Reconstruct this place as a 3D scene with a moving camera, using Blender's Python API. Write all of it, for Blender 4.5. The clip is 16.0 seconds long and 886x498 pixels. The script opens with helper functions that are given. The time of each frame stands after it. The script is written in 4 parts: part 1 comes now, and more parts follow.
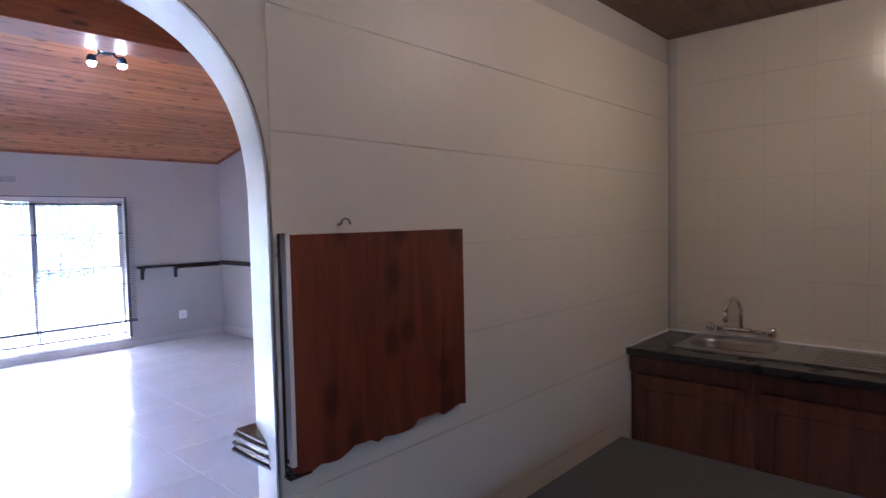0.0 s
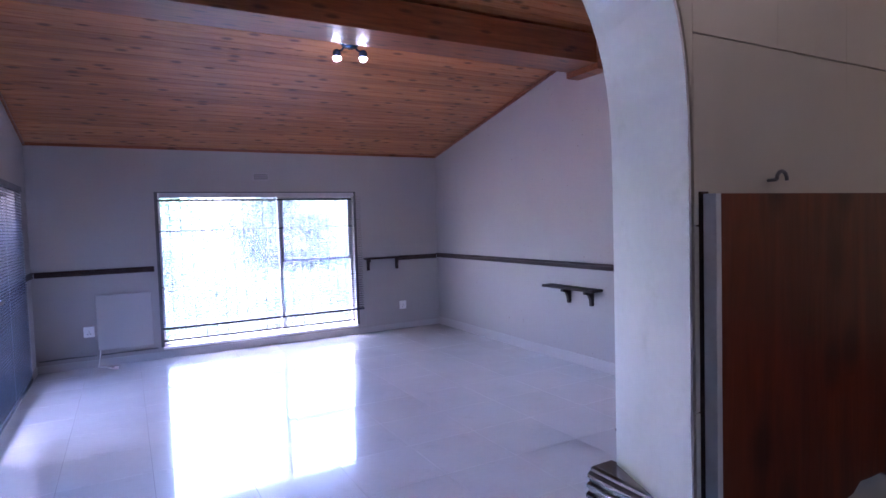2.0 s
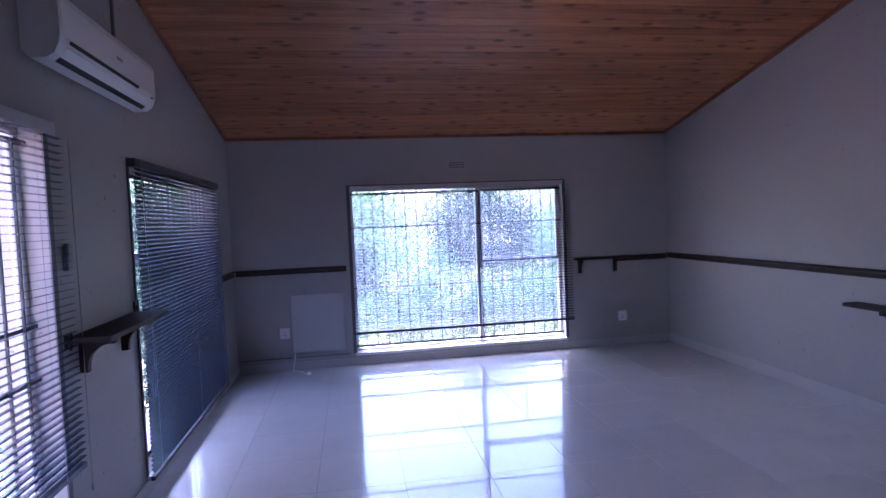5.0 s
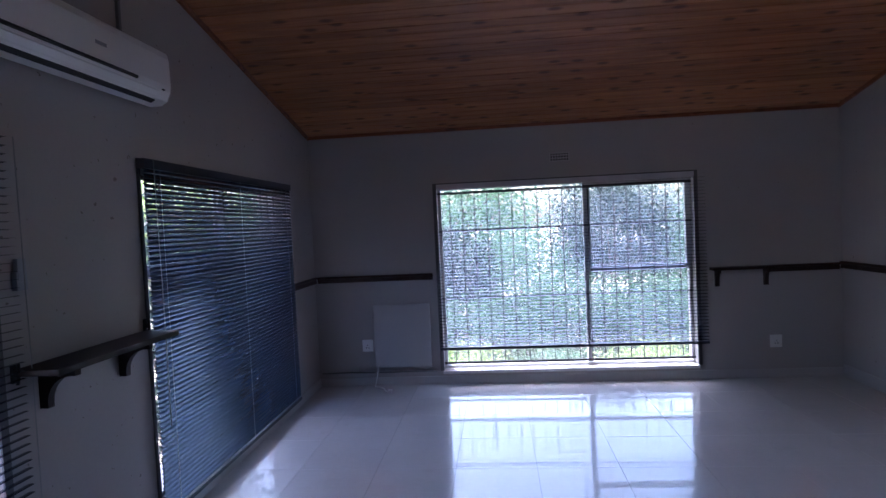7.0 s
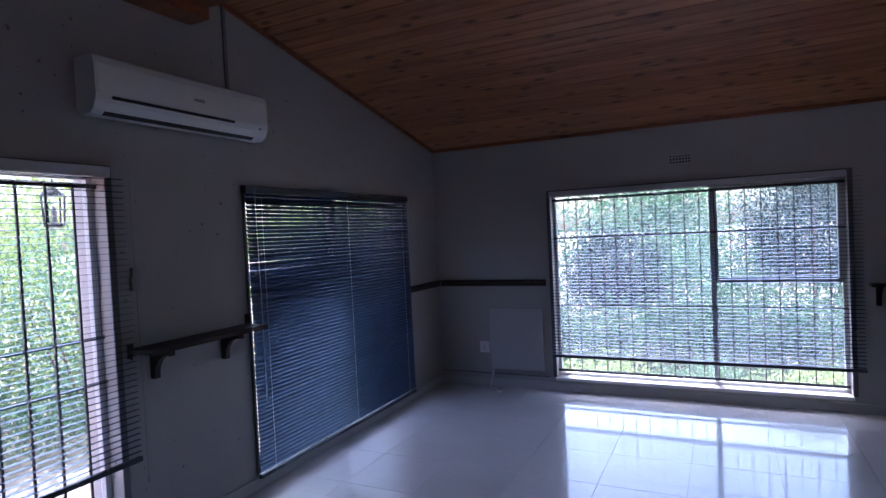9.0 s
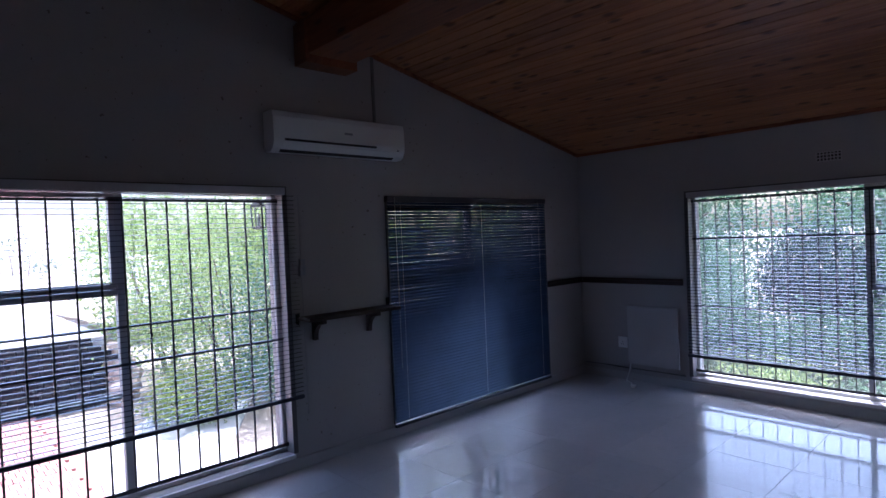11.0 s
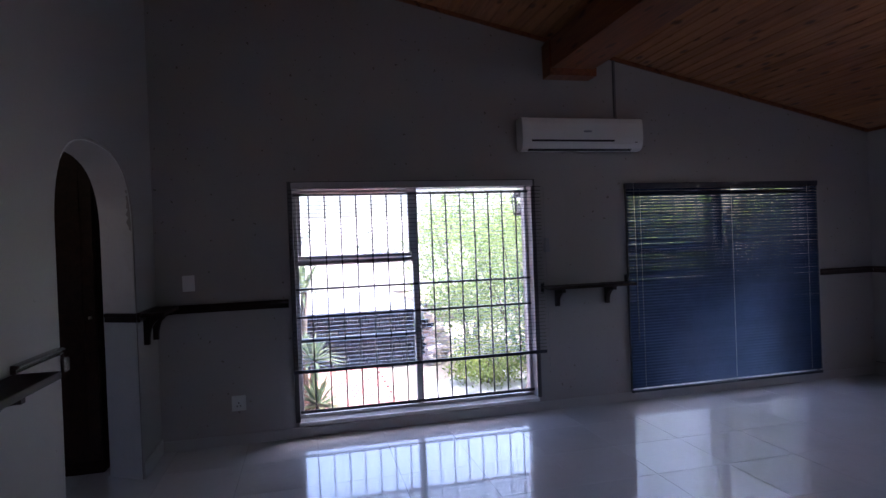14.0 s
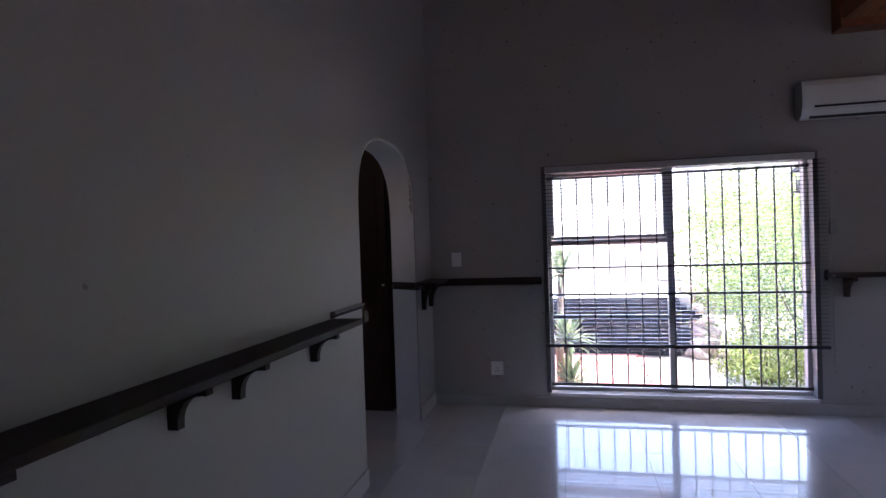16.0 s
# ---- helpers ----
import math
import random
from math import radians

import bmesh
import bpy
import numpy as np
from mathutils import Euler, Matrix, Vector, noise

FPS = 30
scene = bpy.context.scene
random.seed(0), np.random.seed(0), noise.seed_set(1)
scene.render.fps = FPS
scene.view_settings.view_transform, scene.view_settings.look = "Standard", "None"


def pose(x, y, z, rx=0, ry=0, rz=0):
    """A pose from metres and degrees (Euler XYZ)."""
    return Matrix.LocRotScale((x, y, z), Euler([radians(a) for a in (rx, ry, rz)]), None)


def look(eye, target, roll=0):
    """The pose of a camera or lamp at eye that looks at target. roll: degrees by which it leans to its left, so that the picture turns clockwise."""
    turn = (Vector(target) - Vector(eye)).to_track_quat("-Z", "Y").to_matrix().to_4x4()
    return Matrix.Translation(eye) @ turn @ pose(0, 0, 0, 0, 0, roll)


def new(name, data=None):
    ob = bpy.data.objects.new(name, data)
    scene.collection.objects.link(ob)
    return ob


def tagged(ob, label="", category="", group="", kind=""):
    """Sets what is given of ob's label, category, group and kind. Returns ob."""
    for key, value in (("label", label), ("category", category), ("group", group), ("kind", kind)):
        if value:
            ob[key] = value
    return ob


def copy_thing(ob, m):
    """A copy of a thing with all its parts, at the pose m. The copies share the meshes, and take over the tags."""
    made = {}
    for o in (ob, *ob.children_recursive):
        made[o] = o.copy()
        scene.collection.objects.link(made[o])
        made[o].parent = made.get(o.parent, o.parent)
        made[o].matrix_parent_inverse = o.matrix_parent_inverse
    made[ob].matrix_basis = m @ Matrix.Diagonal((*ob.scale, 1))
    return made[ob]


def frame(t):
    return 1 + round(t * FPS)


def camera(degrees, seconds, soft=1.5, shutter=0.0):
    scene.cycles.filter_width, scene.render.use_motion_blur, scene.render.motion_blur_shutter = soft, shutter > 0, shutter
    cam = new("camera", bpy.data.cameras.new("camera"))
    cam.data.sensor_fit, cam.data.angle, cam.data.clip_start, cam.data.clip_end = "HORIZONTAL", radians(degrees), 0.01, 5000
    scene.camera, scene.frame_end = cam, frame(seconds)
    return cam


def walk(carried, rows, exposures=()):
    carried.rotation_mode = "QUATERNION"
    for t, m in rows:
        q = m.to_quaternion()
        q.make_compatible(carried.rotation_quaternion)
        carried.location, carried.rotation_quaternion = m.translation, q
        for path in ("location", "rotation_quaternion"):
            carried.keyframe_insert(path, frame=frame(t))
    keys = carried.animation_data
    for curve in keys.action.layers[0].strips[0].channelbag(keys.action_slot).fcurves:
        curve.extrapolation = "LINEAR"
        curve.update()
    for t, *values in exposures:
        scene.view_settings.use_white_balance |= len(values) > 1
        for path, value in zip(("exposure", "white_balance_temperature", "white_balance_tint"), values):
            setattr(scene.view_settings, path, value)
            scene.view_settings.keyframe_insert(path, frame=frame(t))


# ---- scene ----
cam = camera(75.3, 16.0)
PATH = [
    (0, (0.939, -1.397, 1.55), (2.41, -0.046, 1.452), -1.2),
    (0.5, (0.943, -1.264, 1.533), (2.295, 0.206, 1.437), -1.3),
    (1, (0.93, -1.126, 1.514), (2.149, 0.456, 1.421), -1.4),
    (1.5, (0.913, -0.978, 1.501), (2.011, 0.692, 1.408), -1.6),
    (2, (0.895, -0.803, 1.495), (1.861, 0.946, 1.401), -1.7),
    (2.5, (0.923, -0.655, 1.507), (1.764, 1.157, 1.409), -1.7),
    (3, (0.95, -0.471, 1.489), (1.687, 1.386, 1.395), -1.9),
    (3.5, (0.973, -0.277, 1.485), (1.593, 1.623, 1.395), -2.0),
    (4, (1.044, -0.076, 1.491), (1.555, 1.855, 1.398), -2.1),
    (6.5, (1.644, 0.987, 1.532), (1.604, 2.985, 1.445), -2.7),
    (7, (1.802, 1.118, 1.532), (1.613, 3.107, 1.452), -2.7),
    (7.5, (1.976, 1.154, 1.548), (1.64, 3.124, 1.467), -2.6),
    (8, (2.203, 1.155, 1.567), (1.72, 3.094, 1.49), -2.7),
    (8.5, (2.449, 1.165, 1.599), (1.771, 3.046, 1.529), -2.8),
    (9, (2.726, 1.159, 1.585), (1.851, 2.956, 1.529), -2.8),
    (11.5, (3.909, 1.057, 1.6), (2.34, 2.297, 1.558), -2.4),
    (12, (4.113, 1.126, 1.575), (2.449, 2.235, 1.536), -2.4),
    (12.5, (4.283, 1.16, 1.556), (2.522, 2.109, 1.518), -2.3),
    (13, (4.447, 1.164, 1.566), (2.604, 1.939, 1.516), -2.2),
    (13.5, (4.554, 1.103, 1.526), (2.658, 1.741, 1.492), -2.1),
    (14, (4.624, 1.096, 1.465), (2.679, 1.558, 1.449), -2.2),
    (14.5, (4.67, 1.081, 1.45), (2.683, 1.305, 1.435), -2.0),
    (15, (4.751, 1.143, 1.44), (2.751, 1.099, 1.424), -2.0),
    (15.5, (4.808, 1.176, 1.422), (2.823, 0.926, 1.402), -2.1),
    (16, (4.847, 1.191, 1.41), (2.895, 0.756, 1.382), -1.9),
]
EXPOSURES = [(0, 5.12, 5030, 29), (2, 4.24, 4940, 38), (3, 4.1, 4850, 37), (4, 3.66, 4800, 41), (6.5, 2.6, 5150, 27), (9, 2.33, 5080, 24), (12, 1.55, 5050, 23), (13.5, 1.92, 5300, 26), (16, 2.58, 5640, 27)]
walk(cam, [(t, look(eye, target, roll)) for t, eye, target, roll in PATH], EXPOSURES)

# ---- world, sun, exposure ----
world = bpy.data.worlds.new("daylight")
scene.world = world
world.use_nodes = True
wn = world.node_tree.nodes
sky = wn.new("ShaderNodeTexSky")
sky.sky_type = 'NISHITA'
sky.sun_disc = False
SUN_TO = Vector((-0.20, 0.38, 0.905)).normalized()
sky.sun_elevation = math.asin(SUN_TO.z)
sky.sun_rotation = math.atan2(SUN_TO.x, SUN_TO.y)
sky.air_density = 1.2
sky.dust_density = 4.0
wn["Background"].inputs["Strength"].default_value = 0.15
world.node_tree.links.new(sky.outputs["Color"], wn["Background"].inputs["Color"])
sun_data = bpy.data.lights.new("sun", 'SUN')
sun_data.energy = 5.0
sun_data.angle = radians(0.5)
sun_data.color = (1.0, 0.95, 0.87)
sun = new("sun", sun_data)
sun.matrix_world = look(tuple(SUN_TO * 30), (0, 0, 0))


# ---- materials ----
def link(nt, a, b):
    nt.links.new(a, b)


def mat(name, base, rough=0.5, metal=0.0, var=0.12, scale=3.0, fine=40.0, bump=0.05, spec=0.5,
        rand=0.0, stretch=(1, 1, 1), dirt=None, dirt_amount=0.0, coat=0.0, specks=0.0, speck_at=0.735, rough_var=0.08):
    """A surface with colour and gloss that vary at two scales, and a fine relief."""
    m = bpy.data.materials.new(name)
    m.use_nodes = True
    nt = m.node_tree
    p = nt.nodes["Principled BSDF"]
    pos = nt.nodes.new("ShaderNodeNewGeometry")
    mp = nt.nodes.new("ShaderNodeMapping")
    mp.inputs["Scale"].default_value = stretch
    link(nt, pos.outputs["Position"], mp.inputs["Vector"])
    big = nt.nodes.new("ShaderNodeTexNoise")
    big.inputs["Scale"].default_value = scale
    big.inputs["Detail"].default_value = 5
    small = nt.nodes.new("ShaderNodeTexNoise")
    small.inputs["Scale"].default_value = fine
    small.inputs["Detail"].default_value = 3
    link(nt, mp.outputs["Vector"], big.inputs["Vector"])
    link(nt, mp.outputs["Vector"], small.inputs["Vector"])
    add = nt.nodes.new("ShaderNodeMath")
    add.operation = 'MULTIPLY_ADD'
    add.inputs[1].default_value = 0.45
    link(nt, small.outputs["Fac"], add.inputs[0])
    link(nt, big.outputs["Fac"], add.inputs[2])
    last = add.outputs[0]
    if rand:
        info = nt.nodes.new("ShaderNodeObjectInfo")
        ra = nt.nodes.new("ShaderNodeMath")
        ra.operation = 'MULTIPLY_ADD'
        ra.inputs[1].default_value = rand
        link(nt, info.outputs["Random"], ra.inputs[0])
        link(nt, last, ra.inputs[2])
        last = ra.outputs[0]
    ramp = nt.nodes.new("ShaderNodeValToRGB")
    ramp.color_ramp.elements[0].position = 0.4
    ramp.color_ramp.elements[1].position = 1.05 + rand if rand else 1.0
    lo = [c * (1 - var) for c in base]
    hi = [min(1, c * (1 + var)) for c in base]
    ramp.color_ramp.elements[0].color = (*lo, 1)
    ramp.color_ramp.elements[1].color = (*hi, 1)
    link(nt, last, ramp.inputs["Fac"])
    col = ramp.outputs["Color"]
    if dirt:
        dn = nt.nodes.new("ShaderNodeTexNoise")
        dn.inputs["Scale"].default_value = scale * 2.7
        dn.inputs["Detail"].default_value = 8
        dn.inputs["Roughness"].default_value = 0.7
        link(nt, pos.outputs["Position"], dn.inputs["Vector"])
        dr = nt.nodes.new("ShaderNodeMapRange")
        dr.inputs["From Min"].default_value = 0.58
        dr.inputs["From Max"].default_value = 0.75
        dr.inputs["To Max"].default_value = dirt_amount
        link(nt, dn.outputs["Fac"], dr.inputs["Value"])
        mx = nt.nodes.new("ShaderNodeMixRGB")
        mx.inputs["Color2"].default_value = (*dirt, 1)
        link(nt, dr.outputs["Result"], mx.inputs["Fac"])
        link(nt, col, mx.inputs["Color1"])
        col = mx.outputs["Color"]
    if specks:
        sn = nt.nodes.new("ShaderNodeTexNoise")
        sn.inputs["Scale"].default_value = 26
        sn.inputs["Detail"].default_value = 2
        link(nt, pos.outputs["Position"], sn.inputs["Vector"])
        sr = nt.nodes.new("ShaderNodeMapRange")
        sr.inputs["From Min"].default_value = speck_at
        sr.inputs["From Max"].default_value = speck_at + 0.045
        sr.inputs["To Max"].default_value = specks
        link(nt, sn.outputs["Fac"], sr.inputs["Value"])
        sx = nt.nodes.new("ShaderNodeMixRGB")
        sx.inputs["Color2"].default_value = (0.14, 0.11, 0.10, 1)
        link(nt, sr.outputs["Result"], sx.inputs["Fac"])
        link(nt, col, sx.inputs["Color1"])
        col = sx.outputs["Color"]
    link(nt, col, p.inputs["Base Color"])
    rr = nt.nodes.new("ShaderNodeMapRange")
    rr.inputs["To Min"].default_value = max(0.02, rough - rough_var)
    rr.inputs["To Max"].default_value = min(1, rough + rough_var)
    link(nt, big.outputs["Fac"], rr.inputs["Value"])
    link(nt, rr.outputs["Result"], p.inputs["Roughness"])
    p.inputs["Metallic"].default_value = metal
    p.inputs["Specular IOR Level"].default_value = spec
    p.inputs["Coat Weight"].default_value = coat
    p.inputs["Coat Roughness"].default_value = 0.025
    if bump:
        bp = nt.nodes.new("ShaderNodeBump")
        bp.inputs["Strength"].default_value = bump
        bp.inputs["Distance"].default_value = 0.01
        link(nt, add.outputs[0], bp.inputs["Height"])
        link(nt, bp.outputs["Normal"], p.inputs["Normal"])
    return m


def wood_mat(name, dark, light, rough=0.4, along=(0.6, 9, 9), knots=True, island=False, coat=0.2, knot_stretch=(2.0, 7, 1), knot_size=0.055):
    """Stained pine: grain drawn out along one axis, with dark knots."""
    m = bpy.data.materials.new(name)
    m.use_nodes = True
    nt = m.node_tree
    p = nt.nodes["Principled BSDF"]
    tc = nt.nodes.new("ShaderNodeTexCoord")
    src = tc.outputs["Object"]
    geo = nt.nodes.new("ShaderNodeNewGeometry")
    if island:
        sh = nt.nodes.new("ShaderNodeVectorMath")
        sh.operation = 'MULTIPLY_ADD'
        comb = nt.nodes.new("ShaderNodeCombineXYZ")
        comb.inputs[0].default_value = 17
        comb.inputs[2].default_value = 5
        link(nt, geo.outputs["Random Per Island"], sh.inputs[0])
        link(nt, comb.outputs[0], sh.inputs[1])
        link(nt, src, sh.inputs[2])
        src = sh.outputs[0]
    mp = nt.nodes.new("ShaderNodeMapping")
    mp.inputs["Scale"].default_value = along
    link(nt, src, mp.inputs["Vector"])
    n1 = nt.nodes.new("ShaderNodeTexNoise")
    n1.inputs["Scale"].default_value = 2.2
    n1.inputs["Detail"].default_value = 8
    n1.inputs["Distortion"].default_value = 1.2
    link(nt, mp.outputs["Vector"], n1.inputs["Vector"])
    n2 = nt.nodes.new("ShaderNodeTexNoise")
    n2.inputs["Scale"].default_value = 14
    n2.inputs["Detail"].default_value = 4
    link(nt, mp.outputs["Vector"], n2.inputs["Vector"])
    a = nt.nodes.new("ShaderNodeMath")
    a.operation = 'MULTIPLY_ADD'
    a.inputs[1].default_value = 0.35
    link(nt, n2.outputs["Fac"], a.inputs[0])
    link(nt, n1.outputs["Fac"], a.inputs[2])
    last = a.outputs[0]
    if island:
        b = nt.nodes.new("ShaderNodeMath")
        b.operation = 'MULTIPLY_ADD'
        b.inputs[1].default_value = 0.28
        link(nt, geo.outputs["Random Per Island"], b.inputs[0])
        link(nt, last, b.inputs[2])
        last = b.outputs[0]
    ramp = nt.nodes.new("ShaderNodeValToRGB")
    ramp.color_ramp.elements[0].position = 0.45
    ramp.color_ramp.elements[1].position = 1.0
    ramp.color_ramp.elements[0].color = (*dark, 1)
    ramp.color_ramp.elements[1].color = (*light, 1)
    link(nt, last, ramp.inputs["Fac"])
    col = ramp.outputs["Color"]
    if knots:
        sep = nt.nodes.new("ShaderNodeSeparateXYZ")
        link(nt, src, sep.inputs[0])
        yz = nt.nodes.new("ShaderNodeMath")
        link(nt, sep.outputs[1], yz.inputs[0])
        link(nt, sep.outputs[2], yz.inputs[1])
        flat = nt.nodes.new("ShaderNodeCombineXYZ")
        link(nt, sep.outputs[0], flat.inputs[0])
        link(nt, yz.outputs[0], flat.inputs[1])
        mk = nt.nodes.new("ShaderNodeMapping")
        mk.inputs["Scale"].default_value = knot_stretch
        link(nt, flat.outputs[0], mk.inputs["Vector"])
        v = nt.nodes.new("ShaderNodeTexVoronoi")
        v.voronoi_dimensions = '2D'
        v.inputs["Scale"].default_value = 1.0
        link(nt, mk.outputs["Vector"], v.inputs["Vector"])
        kr = nt.nodes.new("ShaderNodeMapRange")
        kr.inputs["From Min"].default_value = knot_size
        kr.inputs["From Max"].default_value = knot_size * 2.6
        kr.inputs["To Min"].default_value = 0.7
        kr.inputs["To Max"].default_value = 0.0
        link(nt, v.outputs["Distance"], kr.inputs["Value"])
        mx = nt.nodes.new("ShaderNodeMixRGB")
        mx.inputs["Color2"].default_value = (dark[0] * 0.25, dark[1] * 0.2, dark[2] * 0.2, 1)
        link(nt, kr.outputs["Result"], mx.inputs["Fac"])
        link(nt, col, mx.inputs["Color1"])
        col = mx.outputs["Color"]
    link(nt, col, p.inputs["Base Color"])
    p.inputs["Roughness"].default_value = rough
    p.inputs["Coat Weight"].default_value = coat
    p.inputs["Coat Roughness"].default_value = 0.25
    bp = nt.nodes.new("ShaderNodeBump")
    bp.inputs["Strength"].default_value = 0.06
    bp.inputs["Distance"].default_value = 0.01
    link(nt, a.outputs[0], bp.inputs["Height"])
    link(nt, bp.outputs["Normal"], p.inputs["Normal"])
    return m


def glow_mat(name, colour, strength):
    m = bpy.data.materials.new(name)
    m.use_nodes = True
    p = m.node_tree.nodes["Principled BSDF"]
    p.inputs["Base Color"].default_value = (0.9, 0.9, 0.9, 1)
    p.inputs["Emission Color"].default_value = (*colour, 1)
    p.inputs["Emission Strength"].default_value = strength
    return m


def glass_mat(name, veil=0.0):
    """Clear glass; its second value is the share of a pale film that hazes the view."""
    m = bpy.data.materials.new(name)
    m.use_nodes = True
    nt = m.node_tree
    p = nt.nodes["Principled BSDF"]
    if veil:
        film = nt.nodes.new("ShaderNodeBsdfTranslucent")
        film.inputs["Color"].default_value = (0.80, 0.79, 0.76, 1)
        spots = nt.nodes.new("ShaderNodeTexNoise")
        spots.inputs["Scale"].default_value = 3.0
        spots.inputs["Detail"].default_value = 6
        geo = nt.nodes.new("ShaderNodeNewGeometry")
        link(nt, geo.outputs["Position"], spots.inputs["Vector"])
        share = nt.nodes.new("ShaderNodeMapRange")
        share.inputs["To Min"].default_value = veil * 0.6
        share.inputs["To Max"].default_value = veil * 1.4
        link(nt, spots.outputs["Fac"], share.inputs["Value"])
        mix = nt.nodes.new("ShaderNodeMixShader")
        link(nt, share.outputs["Result"], mix.inputs[0])
        link(nt, p.outputs[0], mix.inputs[1])
        link(nt, film.outputs[0], mix.inputs[2])
        link(nt, mix.outputs[0], nt.nodes["Material Output"].inputs["Surface"])
    p.inputs["Base Color"].default_value = (0.96, 0.98, 0.97, 1)
    p.inputs["Roughness"].default_value = 0.01
    p.inputs["Transmission Weight"].default_value = 1.0
    p.inputs["IOR"].default_value = 1.02
    return m


def leaf_mat(name, base, other):
    m = bpy.data.materials.new(name)
    m.use_nodes = True
    nt = m.node_tree
    p = nt.nodes["Principled BSDF"]
    geo = nt.nodes.new("ShaderNodeNewGeometry")
    ramp = nt.nodes.new("ShaderNodeValToRGB")
    ramp.color_ramp.elements[0].color = (*base, 1)
    ramp.color_ramp.elements[1].color = (*other, 1)
    link(nt, geo.outputs["Random Per Island"], ramp.inputs["Fac"])
    link(nt, ramp.outputs["Color"], p.inputs["Base Color"])
    p.inputs["Roughness"].default_value = 0.6
    p.inputs["Specular IOR Level"].default_value = 0.2
    tr = nt.nodes.new("ShaderNodeBsdfTranslucent")
    link(nt, ramp.outputs["Color"], tr.inputs["Color"])
    mix = nt.nodes.new("ShaderNodeMixShader")
    mix.inputs[0].default_value = 0.4
    link(nt, p.outputs[0], mix.inputs[1])
    link(nt, tr.outputs[0], mix.inputs[2])
    link(nt, mix.outputs[0], nt.nodes["Material Output"].inputs["Surface"])
    return m


PLASTER = mat("plaster_wall_paint", (0.375, 0.352, 0.342), 0.55, var=0.05, scale=1.1, fine=55, bump=0.10,
              dirt=(0.34, 0.32, 0.32), dirt_amount=0.22, specks=0.6)
SCUFFED = mat("scuffed_plaster_wall_paint", (0.375, 0.352, 0.342), 0.55, var=0.05, scale=1.1, fine=55, bump=0.16,
              dirt=(0.30, 0.28, 0.28), dirt_amount=0.35, specks=0.8, speck_at=0.69)
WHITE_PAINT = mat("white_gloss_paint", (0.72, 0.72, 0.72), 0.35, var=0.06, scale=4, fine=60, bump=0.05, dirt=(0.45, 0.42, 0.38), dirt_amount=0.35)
PANEL_PAINT = mat("off_white_panel_paint", (0.43, 0.415, 0.41), 0.45, var=0.03, scale=2, fine=60, bump=0.04)
FLOOR_TILE = mat("polished_porcelain", (0.77, 0.755, 0.75), 0.20, var=0.06, scale=2.2, fine=30, bump=0.0, spec=1.0, rand=0.25, rough_var=0.03, coat=1.0,
                 dirt=(0.50, 0.48, 0.46), dirt_amount=0.3)
GROUT = mat("grey_grout", (0.24, 0.235, 0.23), 0.85, var=0.2, scale=9, bump=0.2)
KITCHEN_TILE = mat("cream_painted_wall_tile", (0.58, 0.535, 0.43), 0.42, var=0.025, scale=1.2, fine=25, bump=0.015, rand=0.10, rough_var=0.03)
SINK_TILE = mat("cream_glazed_wall_tile", (0.58, 0.535, 0.43), 0.22, var=0.025, scale=1.2, fine=25, bump=0.015, rand=0.10, rough_var=0.03)
KITCHEN_GROUT = mat("painted_tile_joint", (0.46, 0.43, 0.37), 0.8, var=0.05)
CEILING_PINE = wood_mat("varnished_pine_boards", (0.22, 0.068, 0.023), (0.48, 0.20, 0.075), rough=0.46, island=True, coat=0.0, knot_stretch=(2.6, 8, 1), knot_size=0.062)
BEAM_WOOD = wood_mat("stained_beam_wood", (0.17, 0.05, 0.018), (0.36, 0.12, 0.045), rough=0.4)
DARK_WOOD = wood_mat("dark_mahogany_stain", (0.018, 0.007, 0.006), (0.055, 0.021, 0.016), rough=0.45, knots=False, coat=0.1)
DARK_WOOD_Y = wood_mat("dark_mahogany_stain_lengthwise", (0.012, 0.005, 0.004), (0.038, 0.015, 0.011), rough=0.62, along=(9, 0.6, 9), knots=False, coat=0.0)
# the same dark rail, its stain lifted so ridge highlights sit in the colour
RAIL_GLOSS = wood_mat("highlit_glossy_dark_moulding", (0.030, 0.018, 0.016), (0.12, 0.085, 0.075), rough=0.25, along=(9, 0.6, 9), knots=False, coat=0.8)
HATCH_WOOD = wood_mat("red_brown_stained_pine", (0.070, 0.013, 0.006), (0.22, 0.048, 0.017), rough=0.3, along=(7, 7, 0.7), coat=0.5,
                      knot_stretch=(6, 3.6, 1), knot_size=0.085)
CABINET_WOOD = wood_mat("brown_cabinet_wood", (0.07, 0.020, 0.010), (0.20, 0.062, 0.025), rough=0.35, along=(7, 7, 0.7), coat=0.3, knots=False)
KITCHEN_CEILING = wood_mat("dark_brown_ceiling_board", (0.10, 0.045, 0.025), (0.20, 0.10, 0.06), rough=0.6, knots=False)
BLACK_TOP = mat("black_laminate_top", (0.022, 0.022, 0.024), 0.28, var=0.3, scale=6, fine=80, bump=0.02)
GREY_TOP = mat("charcoal_table_laminate", (0.045, 0.047, 0.052), 0.35, var=0.25, scale=5, fine=80, bump=0.02)
STEEL = mat("brushed_stainless_steel", (0.42, 0.41, 0.39), 0.33, metal=1.0, var=0.04, scale=3, fine=60, bump=0.01)
CHROME = mat("worn_chrome", (0.75, 0.74, 0.72), 0.12, metal=1.0, var=0.08, scale=9, bump=0.0)
DULL_METAL = mat("aged_aluminium_strip", (0.62, 0.62, 0.62), 0.3, metal=1.0, var=0.2, scale=14, bump=0.1)
